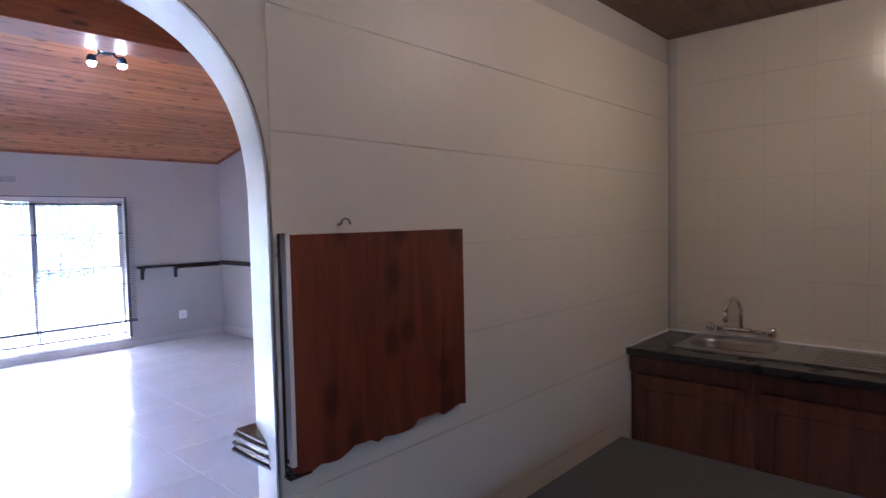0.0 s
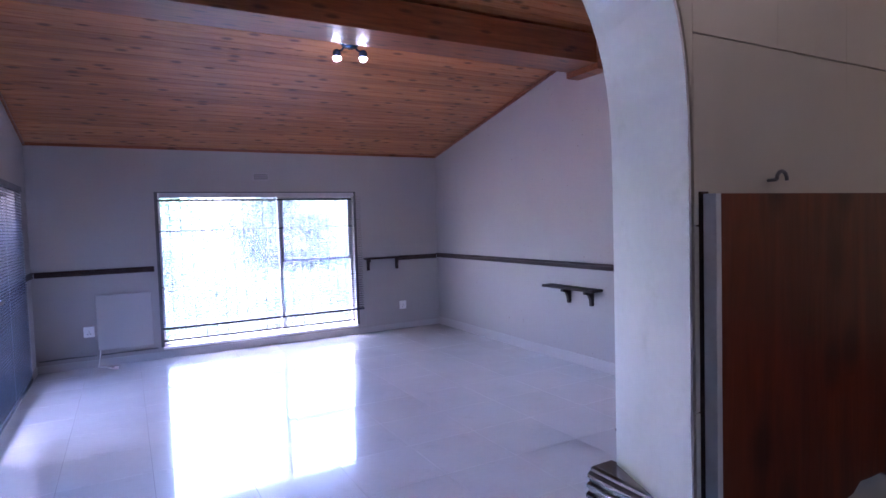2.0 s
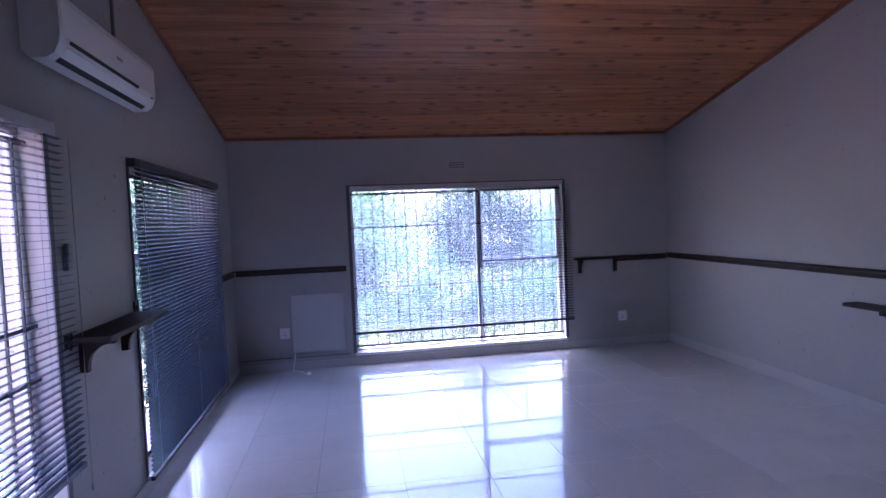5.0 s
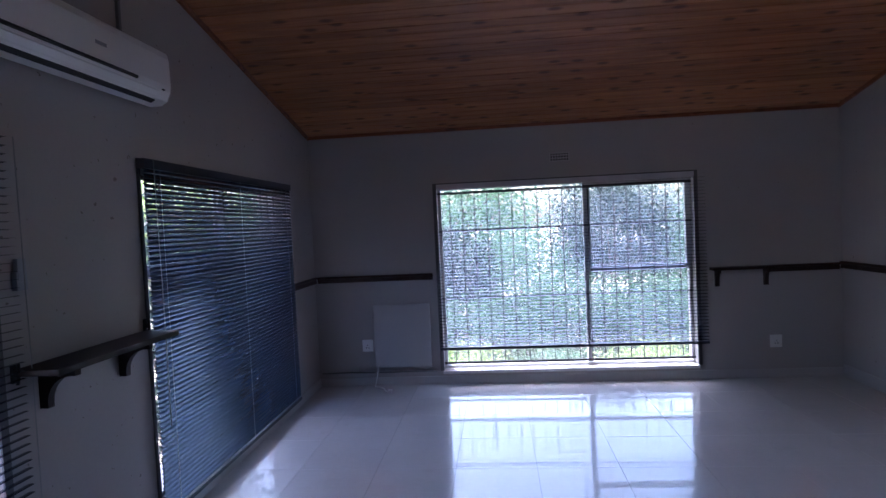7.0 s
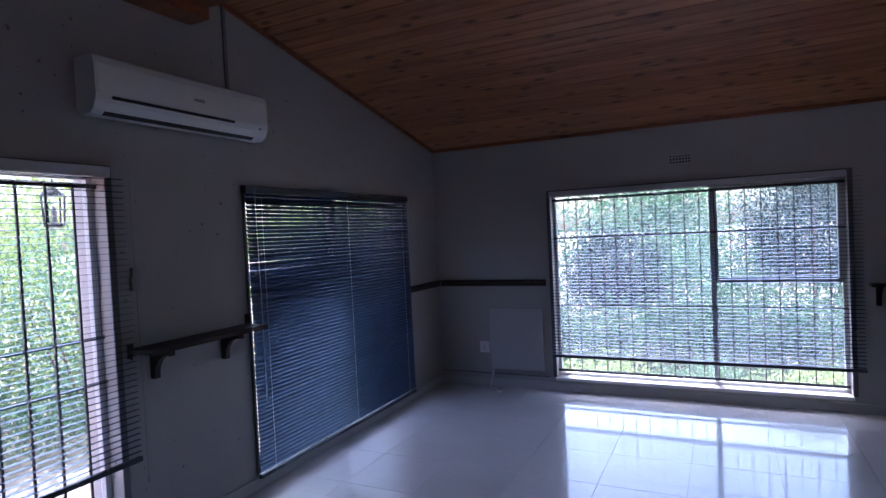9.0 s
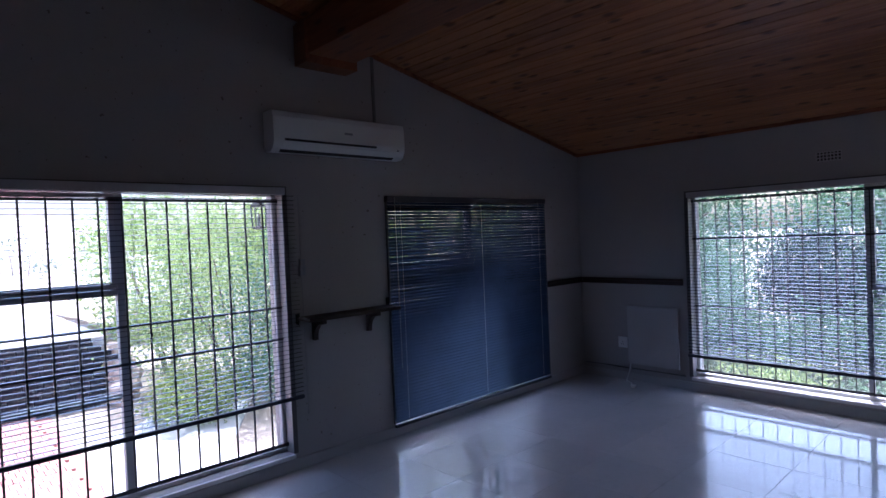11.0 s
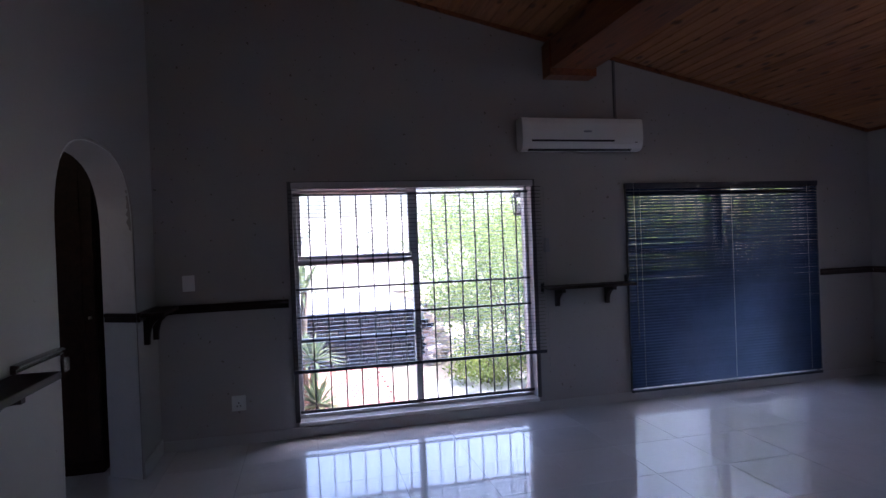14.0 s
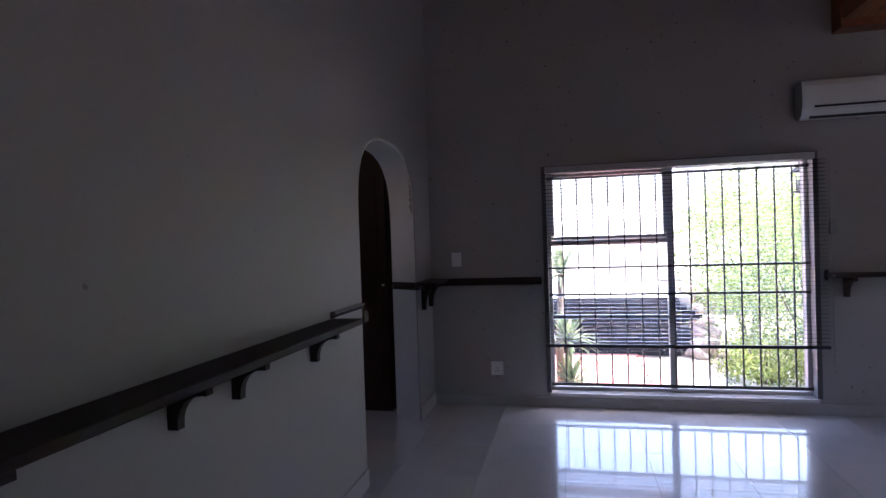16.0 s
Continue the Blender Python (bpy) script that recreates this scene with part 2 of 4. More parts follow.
BLIND_SLAT = mat("metallic_blue_slat_enamel", (0.055, 0.085, 0.155), 0.20, metal=0.45, var=0.15, scale=5, fine=30, bump=0.0, rand=0.2, coat=0.25, spec=0.6)
BLIND_RAIL = mat("black_blind_rail", (0.03, 0.033, 0.05), 0.35, var=0.15, scale=5, bump=0.0)
HEADRAIL = mat("grey_blind_headrail", (0.50, 0.50, 0.53), 0.35, var=0.1, scale=5, bump=0.0)
CORD = mat("pale_blind_cord", (0.30, 0.30, 0.31), 0.8, var=0.1, bump=0.0)
FRAME_STEEL = mat("white_painted_steel_window", (0.62, 0.62, 0.63), 0.4, var=0.06, scale=6, bump=0.04, dirt=(0.35, 0.30, 0.26), dirt_amount=0.4)
BAR_STEEL = mat("dark_painted_bar_steel", (0.05, 0.05, 0.055), 0.45, var=0.2, scale=9, bump=0.05)
SURROUND = mat("dark_window_surround", (0.12, 0.115, 0.12), 0.5, var=0.1, scale=3, bump=0.05)
# both glasses carry a pale film, put on as haze to wash out the garden
GLASS = glass_mat("clear_window_glass", 0.012)
HAZY_GLASS = glass_mat("hazy_window_glass", 0.03)
AC_WHITE = mat("white_moulded_plastic", (0.74, 0.74, 0.73), 0.32, var=0.03, scale=4, bump=0.0)
DARK_SLOT = mat("black_plastic", (0.015, 0.015, 0.018), 0.5, var=0.1, bump=0.0)
GREY_MARK = mat("grey_printed_mark", (0.30, 0.31, 0.34), 0.5, var=0.05, bump=0.0)
SOCKET_WHITE = mat("white_socket_plastic", (0.78, 0.78, 0.77), 0.3, var=0.03, bump=0.0)
CABLE_WHITE = mat("white_cable_sleeve", (0.7, 0.7, 0.68), 0.5, var=0.05, bump=0.0)
CABLE_DARK = mat("grey_conduit", (0.16, 0.16, 0.17), 0.5, var=0.1, bump=0.0)
BULB = glow_mat("lit_halogen_bulb", (1.0, 0.95, 0.88), 8.0)
BLUE_CHROME = mat("dark_blue_gloss_enamel", (0.022, 0.042, 0.085), 0.22, metal=0.2, var=0.15, scale=9, bump=0.0)
EXTERIOR = mat("weathered_exterior_plaster", (0.55, 0.50, 0.44), 0.8, var=0.1, scale=2, bump=0.2)
BANK_SOIL = mat("pale_dry_bank_earth", (0.46, 0.40, 0.34), 0.95, var=0.2, scale=1.5, fine=15, bump=0.5, dirt=(0.30, 0.30, 0.16), dirt_amount=0.5)
GROUND = mat("dry_garden_soil", (0.36, 0.29, 0.22), 0.95, var=0.25, scale=1.3, fine=20, bump=0.5, dirt=(0.16, 0.17, 0.07), dirt_amount=0.7)
PAVING = mat("pink_brick_paving", (0.36, 0.17, 0.14), 0.85, var=0.15, scale=3, fine=30, bump=0.3, rand=0.4)
CONCRETE = mat("pale_concrete", (0.56, 0.53, 0.48), 0.8, var=0.1, scale=2, fine=30, bump=0.2)
# far darker than stone: the wall's shade is put into this colour
SLATE = mat("shade_dark_slate", (0.012, 0.011, 0.014), 0.9, var=0.4, scale=5, fine=25, bump=0.2, spec=0.15, rand=0.5)
ROCK = mat("sandstone_rock", (0.42, 0.33, 0.27), 0.85, var=0.3, scale=5, fine=25, bump=0.5, rand=0.4)
BARK = mat("grey_brown_bark", (0.13, 0.095, 0.065), 0.9, var=0.35, scale=9, fine=40, bump=0.7, stretch=(3, 3, 0.6))
LEAF_A = leaf_mat("bright_green_leaf", (0.16, 0.24, 0.07), (0.36, 0.44, 0.16))
LEAF_B = leaf_mat("dull_green_leaf", (0.08, 0.13, 0.06), (0.24, 0.31, 0.14))
LEAF_C = leaf_mat("grey_green_leaf", (0.14, 0.18, 0.13), (0.34, 0.38, 0.30))
LEAF_Y = leaf_mat("yellow_green_leaf", (0.17, 0.24, 0.05), (0.31, 0.36, 0.10))
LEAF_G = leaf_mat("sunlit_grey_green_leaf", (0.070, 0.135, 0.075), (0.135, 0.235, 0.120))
# shaded counterpart of the leaf above, the shade put into its near-black colour
LEAF_D = leaf_mat("shade_coloured_leaf", (0.020, 0.036, 0.032), (0.040, 0.066, 0.052))
YUCCA = leaf_mat("yucca_blade", (0.10, 0.15, 0.07), (0.24, 0.29, 0.15))


# ---- mesh helpers ----
def box_bm(x0, x1, y0, y1, z0, z1, bevel=0.0, bm=None):
    own = bm is None
    bm = bmesh.new() if own else bm
    made = bmesh.ops.create_cube(bm, size=1.0)["verts"]
    for v in made:
        v.co = Vector(((x0 + x1) / 2 + v.co.x * (x1 - x0), (y0 + y1) / 2 + v.co.y * (y1 - y0), (z0 + z1) / 2 + v.co.z * (z1 - z0)))
    if bevel:
        edges = list({e for v in made for e in v.link_edges})
        bmesh.ops.bevel(bm, geom=edges, offset=bevel, segments=2, affect='EDGES', profile=0.6)
    return bm


def prism_bm(outline, axis, a, b, bevel=0.0, bm=None):
    """An outline of (u, v) pushed from a to b along axis; u, v are the other two axes in the order x, y, z."""
    bm = bmesh.new() if bm is None else bm

    def at(u, v, w):
        return {"x": (w, u, v), "y": (u, w, v), "z": (u, v, w)}[axis]
    lo = [bm.verts.new(at(u, v, a)) for u, v in outline]
    hi = [bm.verts.new(at(u, v, b)) for u, v in outline]
    bm.faces.new(lo)
    bm.faces.new(list(reversed(hi)))
    n = len(outline)
    for i in range(n):
        bm.faces.new((lo[i], hi[i], hi[(i + 1) % n], lo[(i + 1) % n]))
    bmesh.ops.recalc_face_normals(bm, faces=bm.faces[:])
    if bevel:
        bmesh.ops.bevel(bm, geom=bm.edges[:], offset=bevel, segments=2, affect='EDGES', profile=0.6)
    return bm


def tube_bm(points, radius, sides=10, bm=None, taper=None):
    """A round tube through points."""
    bm = bmesh.new() if bm is None else bm
    rings = []
    pts = [Vector(p) for p in points]
    for i, p in enumerate(pts):
        d = (pts[min(i + 1, len(pts) - 1)] - pts[max(i - 1, 0)]).normalized()
        side = d.cross(Vector((0, 0, 1)))
        if side.length < 0.05:
            side = d.cross(Vector((1, 0, 0)))
        side.normalize()
        up = side.cross(d)
        r = radius if taper is None else radius * (1 + (taper - 1) * i / (len(pts) - 1))
        rings.append([bm.verts.new(p + r * (math.cos(2 * math.pi * k / sides) * side + math.sin(2 * math.pi * k / sides) * up)) for k in range(sides)])
    for a, b in zip(rings, rings[1:]):
        for k in range(sides):
            bm.faces.new((a[k], a[(k + 1) % sides], b[(k + 1) % sides], b[k]))
    bm.faces.new(list(reversed(rings[0])))
    bm.faces.new(rings[-1])
    for f in bm.faces:
        f.smooth = True
    return bm


def turned_bm(profile, sides=24, bm=None):
    """A turned shape: (radius, z) from the bottom up, about the z axis."""
    bm = bmesh.new() if bm is None else bm
    rings = [[bm.verts.new((r * math.cos(2 * math.pi * k / sides), r * math.sin(2 * math.pi * k / sides), z)) for k in range(sides)] for r, z in profile]
    for a, b in zip(rings, rings[1:]):
        for k in range(sides):
            f = bm.faces.new((a[k], a[(k + 1) % sides], b[(k + 1) % sides], b[k]))
            f.smooth = True
    bm.faces.new(list(reversed(rings[0])))
    bm.faces.new(rings[-1])
    return bm


def mesh_of(name, bm, material):
    me = bpy.data.meshes.new(name)
    bm.to_mesh(me)
    bm.free()
    me.materials.append(material)
    return me


def part(name, bm, material, parent, label=""):
    ob = new(name, mesh_of(name, bm, material))
    ob.parent = parent
    return tagged(ob, label)


def piece(name, me, parent, loc, rot=None):
    ob = new(name, me)
    ob.location = loc
    if rot:
        ob.rotation_euler = rot
    ob.parent = parent
    return ob


def thing(name, label, category, group="", kind="", loc=None):
    ob = new(name)
    ob.empty_display_size = 0.1
    if loc:
        ob.location = loc
    return tagged(ob, label, category, group, kind)


def solid(name, bm, material, label, category, kind="", group=""):
    return tagged(new(name, mesh_of(name, bm, material)), label, category, group, kind)


# ---- the plan ----
XE, YN = 4.90, 6.617            # east and north walls
LOW, RISE = 2.455, 0.2185       # ceiling over the north wall, and its slope towards the south
YK = -0.229                      # kitchen face of the arch wall
XK, ZK = 3.955, 2.455             # sink wall and kitchen ceiling
GZ = -1.3                       # ground outside


def roof_z(y):
    return LOW + RISE * (YN - y)


W1 = (1.000, 2.985, 0.118, 1.962)
W2 = (3.905, 5.910, 0.098, 1.925)
N1 = (1.240, 3.620, 0.130, 1.905)
JW, JE, SPRING, CROWN = 0.37, 1.630, 1.56, 2.09
SKEW, SKEE = 0.14, 0.082   # both jambs run slightly askew through the wall


def arch_curve(n, gap=0.0):
    """The arch's head from the east spring to the west, fuller in the shoulders than a half circle."""
    c, r, up = (JE + JW) / 2, (JE - JW) / 2 - gap, CROWN - SPRING - gap
    out = []
    for k in range(n + 1):
        a = math.pi * k / n
        co, si = math.cos(a), math.sin(a)
        out.append((c + r * math.copysign(abs(co) ** 0.74, co), SPRING + up * si ** 0.74))
    return out


def holed_wall(axis, a, b, lo, hi, holes, top):
    """A wall between a and b on an axis, from lo to hi along the other, with square holes; top(u) gives its height."""
    bm = bmesh.new()
    cuts = sorted({lo, hi, *[h for hole in holes for h in hole[:2]]})

    def slab(u0, u1, z0, z1):
        pts = [(u0, z0[0]), (u1, z0[1]), (u1, z1[1]), (u0, z1[0])]
        prism_bm(pts, axis, a, b, bm=bm)
    for u0, u1 in zip(cuts, cuts[1:]):
        hole = [h for h in holes if h[0] <= u0 and u1 <= h[1]]
        if hole:
            h = hole[0]
            slab(u0, u1, (GZ, GZ), (h[2], h[2]))
            slab(u0, u1, (h[3], h[3]), (top(u0), top(u1)))
        else:
            slab(u0, u1, (GZ, GZ), (top(u0), top(u1)))
    bmesh.ops.remove_doubles(bm, verts=bm.verts[:], dist=0.0005)
    return bm


solid("wall_west", holed_wall("x", -0.24, 0.0, -3.2, YN, [W1, W2], lambda y: roof_z(y) + 0.02), SCUFFED,
      "scuffed off-white plastered wall with two window openings", "wall", "structure")
solid("wall_north", holed_wall("y", YN, YN + 0.24, -0.24, XE + 0.24, [N1], lambda x: LOW + 0.02), PLASTER,
      "off-white plastered wall with a wide window opening", "wall", "structure")
solid("wall_east", prism_bm([(1.72, GZ), (YN, GZ), (YN, roof_z(YN) + 0.02), (1.72, roof_z(1.72) + 0.02)], "x", XE, XE + 0.24), PLASTER,
      "off-white plastered wall under a sloping ceiling", "wall", "structure")
solid("wall_alcove", prism_bm([(XE + 0.24, GZ), (6.5, GZ), (6.5, 3.5), (XE + 0.24, 3.5)], "y", 1.72, 1.96), PLASTER,
      "plain plastered return wall of the room's end", "wall", "structure")
# never in view; the hole is added to bring daylight onto the south wall
solid("wall_alcove_end", holed_wall("x", 6.3, 6.5, -0.18, 1.72, [(0.50, 1.05, 1.0, 1.65)], lambda y: 3.55 + 0.2185 * (1.72 - y)), PLASTER,
      "plain plastered end wall out of view, with an opening added for daylight", "wall", "structure")


def south_wall():
    pts = [(-0.24, GZ), (-0.24, 4.0), (6.3, 4.0), (6.3, GZ), (JE, GZ)]
    pts += arch_curve(32)
    pts += [(JW, GZ)]
    bm = prism_bm(pts, "y", YK, 0.0)
    for v in bm.verts:
        if v.co.y > -0.01 and JW - 0.01 < v.co.x < JE + 0.01:
            v.co.x += SKEE + (SKEW - SKEE) * (JE - v.co.x) / (JE - JW)
    rim = [e for e in bm.edges if all(JW - 0.01 < v.co.x < JE + 0.01 and v.co.z > GZ + 0.1 for v in e.verts) and abs(e.verts[0].co.y - e.verts[1].co.y) < 0.001]
    bmesh.ops.bevel(bm, geom=rim, offset=0.012, segments=3, affect='EDGES')
    return bm


solid("wall_south", south_wall(), PLASTER, "plastered wall with a round-headed arch to the kitchen", "wall", "structure")
solid("wall_sink", box_bm(XK, XK + 0.2, -3.2, YK - 0.001, GZ, 2.7), PLASTER, "kitchen wall behind the sink", "wall", "structure")
solid("wall_kitchen_back", holed_wall("y", -3.4, -3.2, -0.24, XK + 0.2, [(0.5, 0.88, 1.0, 2.0)], lambda x: 2.7), PLASTER, "plain plastered back wall of the kitchen with a window opening", "wall", "structure")

# ceilings: narrow tongue-and-groove boards laid east to west
bm = bmesh.new()
y, W = YN, 0.092
while y > YK:
    y1 = max(y - W, YK)
    za, zb = roof_z(y - 0.003), roof_z(y1 + 0.003)
    g = 0.008
    xs = (-0.02, XE + 0.02 if y > 1.9 else 6.3)
    prism_bm([(y - 0.0015, za + g), (y - 0.006, za), (y1 + 0.006, zb), (y1 + 0.0015, zb + g), (y1 + 0.0015, zb + 0.02), (y - 0.0015, za + 0.02)], "x", *xs, bm=bm)
    y = y1
solid("ceiling", bm, CEILING_PINE, "sloping ceiling of varnished knotty pine boards", "ceiling", "structure")
# eaves are unseen, drawn wide to hold sun and sky light off the windows
solid("roof_deck", prism_bm([(YN + 0.9, roof_z(YN + 0.9) + 0.03), (-0.5, roof_z(-0.5) + 0.03), (-0.5, roof_z(-0.5) + 0.2), (YN + 0.9, roof_z(YN + 0.9) + 0.2)], "x", -1.15, 6.6),
      EXTERIOR, "plain roof slab over the room, its wide eaves added to shade the windows", "roof", "structure")
bm = bmesh.new()
for k in range(16):
    box_bm(k * 0.26 - 0.02 + 0.002, k * 0.26 + 0.236, -3.2, YK, ZK, ZK + 0.03, bm=bm)
solid("ceiling_kitchen", bm, KITCHEN_CEILING, "low kitchen ceiling of dark brown boards", "ceiling", "structure")
solid("roof_kitchen", box_bm(-0.24, XK + 0.2, -3.4, YK, ZK + 0.04, ZK + 0.2), EXTERIOR, "plain slab over the kitchen ceiling", "roof", "structure")

# the beam across the room, with a bearer block at each wall
beam = thing("ceiling_beam", "heavy stained pine beam under the ceiling", "beam", kind="structure")
part("beam", box_bm(0.0, XE, 3.15, 3.54, 2.908, 3.16, 0.006), BEAM_WOOD, beam)
for a, b in ((0.0, 0.16), (XE - 0.16, XE)):
    part("bearer", box_bm(a, b, 3.135, 3.565, 2.852, 3.14, 0.006), BEAM_WOOD, beam)

# quarter-round timber trim where ceiling meets walls
solid("trim_north", box_bm(0, XE, YN - 0.022, YN, LOW - 0.028, LOW + 0.004, 0.006), BEAM_WOOD, "slim stained timber cornice trim", "trim", "structure")
for n, (a, b) in {"trim_west": (0.0, 0.02), "trim_east": (XE - 0.02, XE)}.items():
    lo = -0.0 if n == "trim_west" else 1.73
    solid(n, prism_bm([(YN, LOW - 0.03), (YN, LOW), (lo, roof_z(lo)), (lo, roof_z(lo) - 0.03)], "x", a, b), BEAM_WOOD, "slim raking timber trim under the ceiling", "trim", "structure")

# skirting
SKIRT = 0.105
for n, bx in {"baseboard_north": (0.0, XE, YN - 0.012, YN), "baseboard_east": (XE - 0.012, XE, 1.72, YN - 0.012),
              "baseboard_west": (0.0, 0.012, 0.0, YN - 0.012), "baseboard_south": (JE + SKEE + 0.004, 6.3, 0.0, 0.012),
              "baseboard_arch": (0.012, JW + SKEW - 0.004, 0.0, 0.012)}.items():
    z1 = SKIRT if n not in ("baseboard_north", "baseboard_west") else 0.078
    solid(n, box_bm(*bx, 0.0, z1, 0.003), PANEL_PAINT, "low pale skirting along the wall", "skirting", "structure")

# ---- windows ----
def place(axis):
    """Boxes in wall coordinates: along the wall, out of the wall into the room, up."""
    if axis == "w":
        return lambda u0, u1, d0, d1, z0, z1, bevel=0.0: box_bm(d0, d1, u0, u1, z0, z1, bevel)
    return lambda u0, u1, d0, d1, z0, z1, bevel=0.0: box_bm(u0, u1, YN - d1, YN - d0, z0, z1, bevel)


def window(name, axis, span, mullion, transom, label, low_bar=None, opener_first=True, mw=0.026, th=0.05):
    u0, u1, z0, z1 = span
    B = place(axis)
    win = thing(name, label, "window", kind="structure")
    f, d0, d1 = 0.030, -0.13, -0.09
    fr = part("window_frame", B(u0, u1, d0, d1, z1 - f, z1, 0.004), FRAME_STEEL, win)
    part("bottom_rail", B(u0, u1, d0, d1, z0, z0 + f, 0.004), FRAME_STEEL, win)
    part("jamb", B(u0, u0 + f, d0, d1, z0 + f, z1 - f, 0.004), FRAME_STEEL, win)
    part("jamb", B(u1 - f, u1, d0, d1, z0 + f, z1 - f, 0.004), FRAME_STEEL, win)
    part("mullion", B(mullion - mw, mullion + mw, d0 - 0.005, d1 + 0.012, z0 + f, z1 - f, 0.004), FRAME_STEEL, win)
    a, b = (u0 + f, mullion - mw) if opener_first else (mullion + mw, u1 - f)
    part("transom", B(a, b, d0, d1 + 0.004, transom - th, transom, 0.004), FRAME_STEEL, win)
    if low_bar:
        part("glazing_bar", B(a, b, d0 + 0.01, d1, low_bar - 0.016, low_bar + 0.016, 0.003), FRAME_STEEL, win)
    for p0, p1, q0, q1 in ((a, b, transom, transom + 0.03), (a, b, z1 - f - 0.03, z1 - f), (a, a + 0.028, transom + 0.03, z1 - f - 0.03), (b - 0.028, b, transom + 0.03, z1 - f - 0.03)):
        part("opener_frame", B(p0 + 0.001, p1 - 0.001, d1 - 0.03, d1 + 0.018, q0 + 0.001, q1 - 0.001, 0.003), FRAME_STEEL, win)
    part("catch", B((a + b) / 2 - 0.05, (a + b) / 2 + 0.05, d1 + 0.018, d1 + 0.032, transom + 0.008, transom + 0.022, 0.004), DULL_METAL, win, "small metal window catch")
    for p0, p1 in ((u0 + f, mullion - mw), (mullion + mw, u1 - f)):
        pane = part("pane", B(p0, p1, d0 + 0.016, d0 + 0.020, z0 + f, z1 - f), HAZY_GLASS if axis == "n" else GLASS, win)
        pane.visible_shadow = False
    part("window_sill", B(u0 - 0.01, u1 + 0.01, -0.088, 0.022, z0 - 0.03, z0 - 0.001, 0.005), WHITE_PAINT, win, "white painted sill")
    return win


window("window_1", "w", W1, 1.978, 1.384, "white steel window with a top-hung opener", low_bar=0.737)
window("window_2", "w", W2, 4.93, 1.365, "white steel window behind a closed blind")
window("window_3", "n", N1, 2.645, 1.05, "wide white steel window onto the garden", opener_first=False, mw=0.018, th=0.02)


def burglar_bars(axis, span, count, crossbars, r=0.0055):
    u0, u1, z0, z1 = span
    B = place(axis)
    bars = thing("burglar_bars", "dark painted steel burglar bars inside the window", "bars", "burglar bars")
    part("flat_bar", B(u0 + 0.002, u1 - 0.002, -0.064, -0.058, z1 - 0.075, z1 - 0.05), BAR_STEEL, bars)
    part("flat_bar", B(u0 + 0.002, u1 - 0.002, -0.064, -0.058, z0 + 0.045, z0 + 0.07), BAR_STEEL, bars)
    step = (u1 - u0) / (count + 1)
    probe = B(-r, r, -r, r, z0 + 0.05, z1 - 0.055, 0.002) if axis == "w" else box_bm(-r, r, -r, r, z0 + 0.05, z1 - 0.055, 0.002)
    me = mesh_of("bar", probe, BAR_STEEL)
    for k in range(count):
        u = u0 + step * (k + 1)
        piece("bar", me, bars, (-0.051, u, 0) if axis == "w" else (u, YN + 0.051, 0))
    for z in crossbars:
        part("crossbar", B(u0 + 0.002, u1 - 0.002, -0.070, -0.064, z - 0.008, z + 0.008), BAR_STEEL, bars)
    return bars


burglar_bars("w", W1, 15, (0.925, 1.148))
burglar_bars("w", W2, 15, (0.925, 1.148))
burglar_bars("n", N1, 19, (1.478, 0.82), 0.0042)


def surround(name, axis, span, over=0.035):
    """The dark line of timber that edges the opening on the room side."""
    u0, u1, z0, z1 = span
    B = place(axis)
    s = thing(name, "thin dark edging round the window opening", "window trim", kind="structure")
    part("top_strip", B(u0 - over, u1 + over, 0.0, 0.008, z1, z1 + over, 0.002), SURROUND, s)
    for a, b in ((u0 - over, u0), (u1, u1 + over)):
        part("side_strip", B(a, b, 0.0, 0.008, z0, z1, 0.002), SURROUND, s)


surround("trim_window_1", "w", W1)
surround("trim_window_2", "w", W2, 0.025)
surround("trim_window_3", "n", N1)


def blind(axis, u0, u1, top, bottom, tilt, label, cords, pitch=0.0305, wide=0.0160, rise_mid=0.0026, head=HEADRAIL, ends=(0.0, 0.0)):
    B = place(axis)
    bl = thing("venetian_blind", label, "blind", "venetian blinds")
    d = 0.040
    part("headrail", B(u0 + ends[0], u1 - ends[1], 0.01, 0.055, top - 0.050, top, 0.003), head, bl)
    part("bottom_rail", B(u0, u1, d - 0.013, d + 0.013, bottom - 0.006, bottom + 0.020, 0.004), BLIND_RAIL, bl)
    bm = bmesh.new()
    w, n = wide, 4
    rows = []
    for k in range(n + 1):
        s = -w + 2 * w * k / n
        rise = rise_mid * (1 - (s / w) ** 2)
        x, z = s * math.cos(tilt) - rise * math.sin(tilt), s * math.sin(tilt) + rise * math.cos(tilt)
        half = (u1 - u0) / 2 - 0.004
        rows.append([bm.verts.new((x, u, z)) if axis == "w" else bm.verts.new((u, -x, z)) for u in (-half, half)])
    for a, b in zip(rows, rows[1:]):
        f = bm.faces.new((a[0], a[1], b[1], b[0]))
        f.smooth = True
    me = mesh_of("slat", bm, BLIND_SLAT)
    mid = (u0 + u1) / 2
    z = top - 0.058
    while z > bottom + 0.022:
        piece("slat", me, bl, (d, mid, z) if axis == "w" else (mid, YN - d, z), (random.uniform(-0.0012, 0.0012), random.uniform(-0.0012, 0.0012), 0))
        z -= pitch
    for u in cords:
        part("ladder_cord", B(u - 0.0008, u + 0.0008, d + 0.0135, d + 0.015, bottom + 0.01, top - 0.03), CORD, bl, "pale ladder cord")
        part("ladder_cord", B(u - 0.0008, u + 0.0008, d - 0.015, d - 0.0135, bottom + 0.01, top - 0.03), CORD, bl, "pale ladder cord")
    return bl


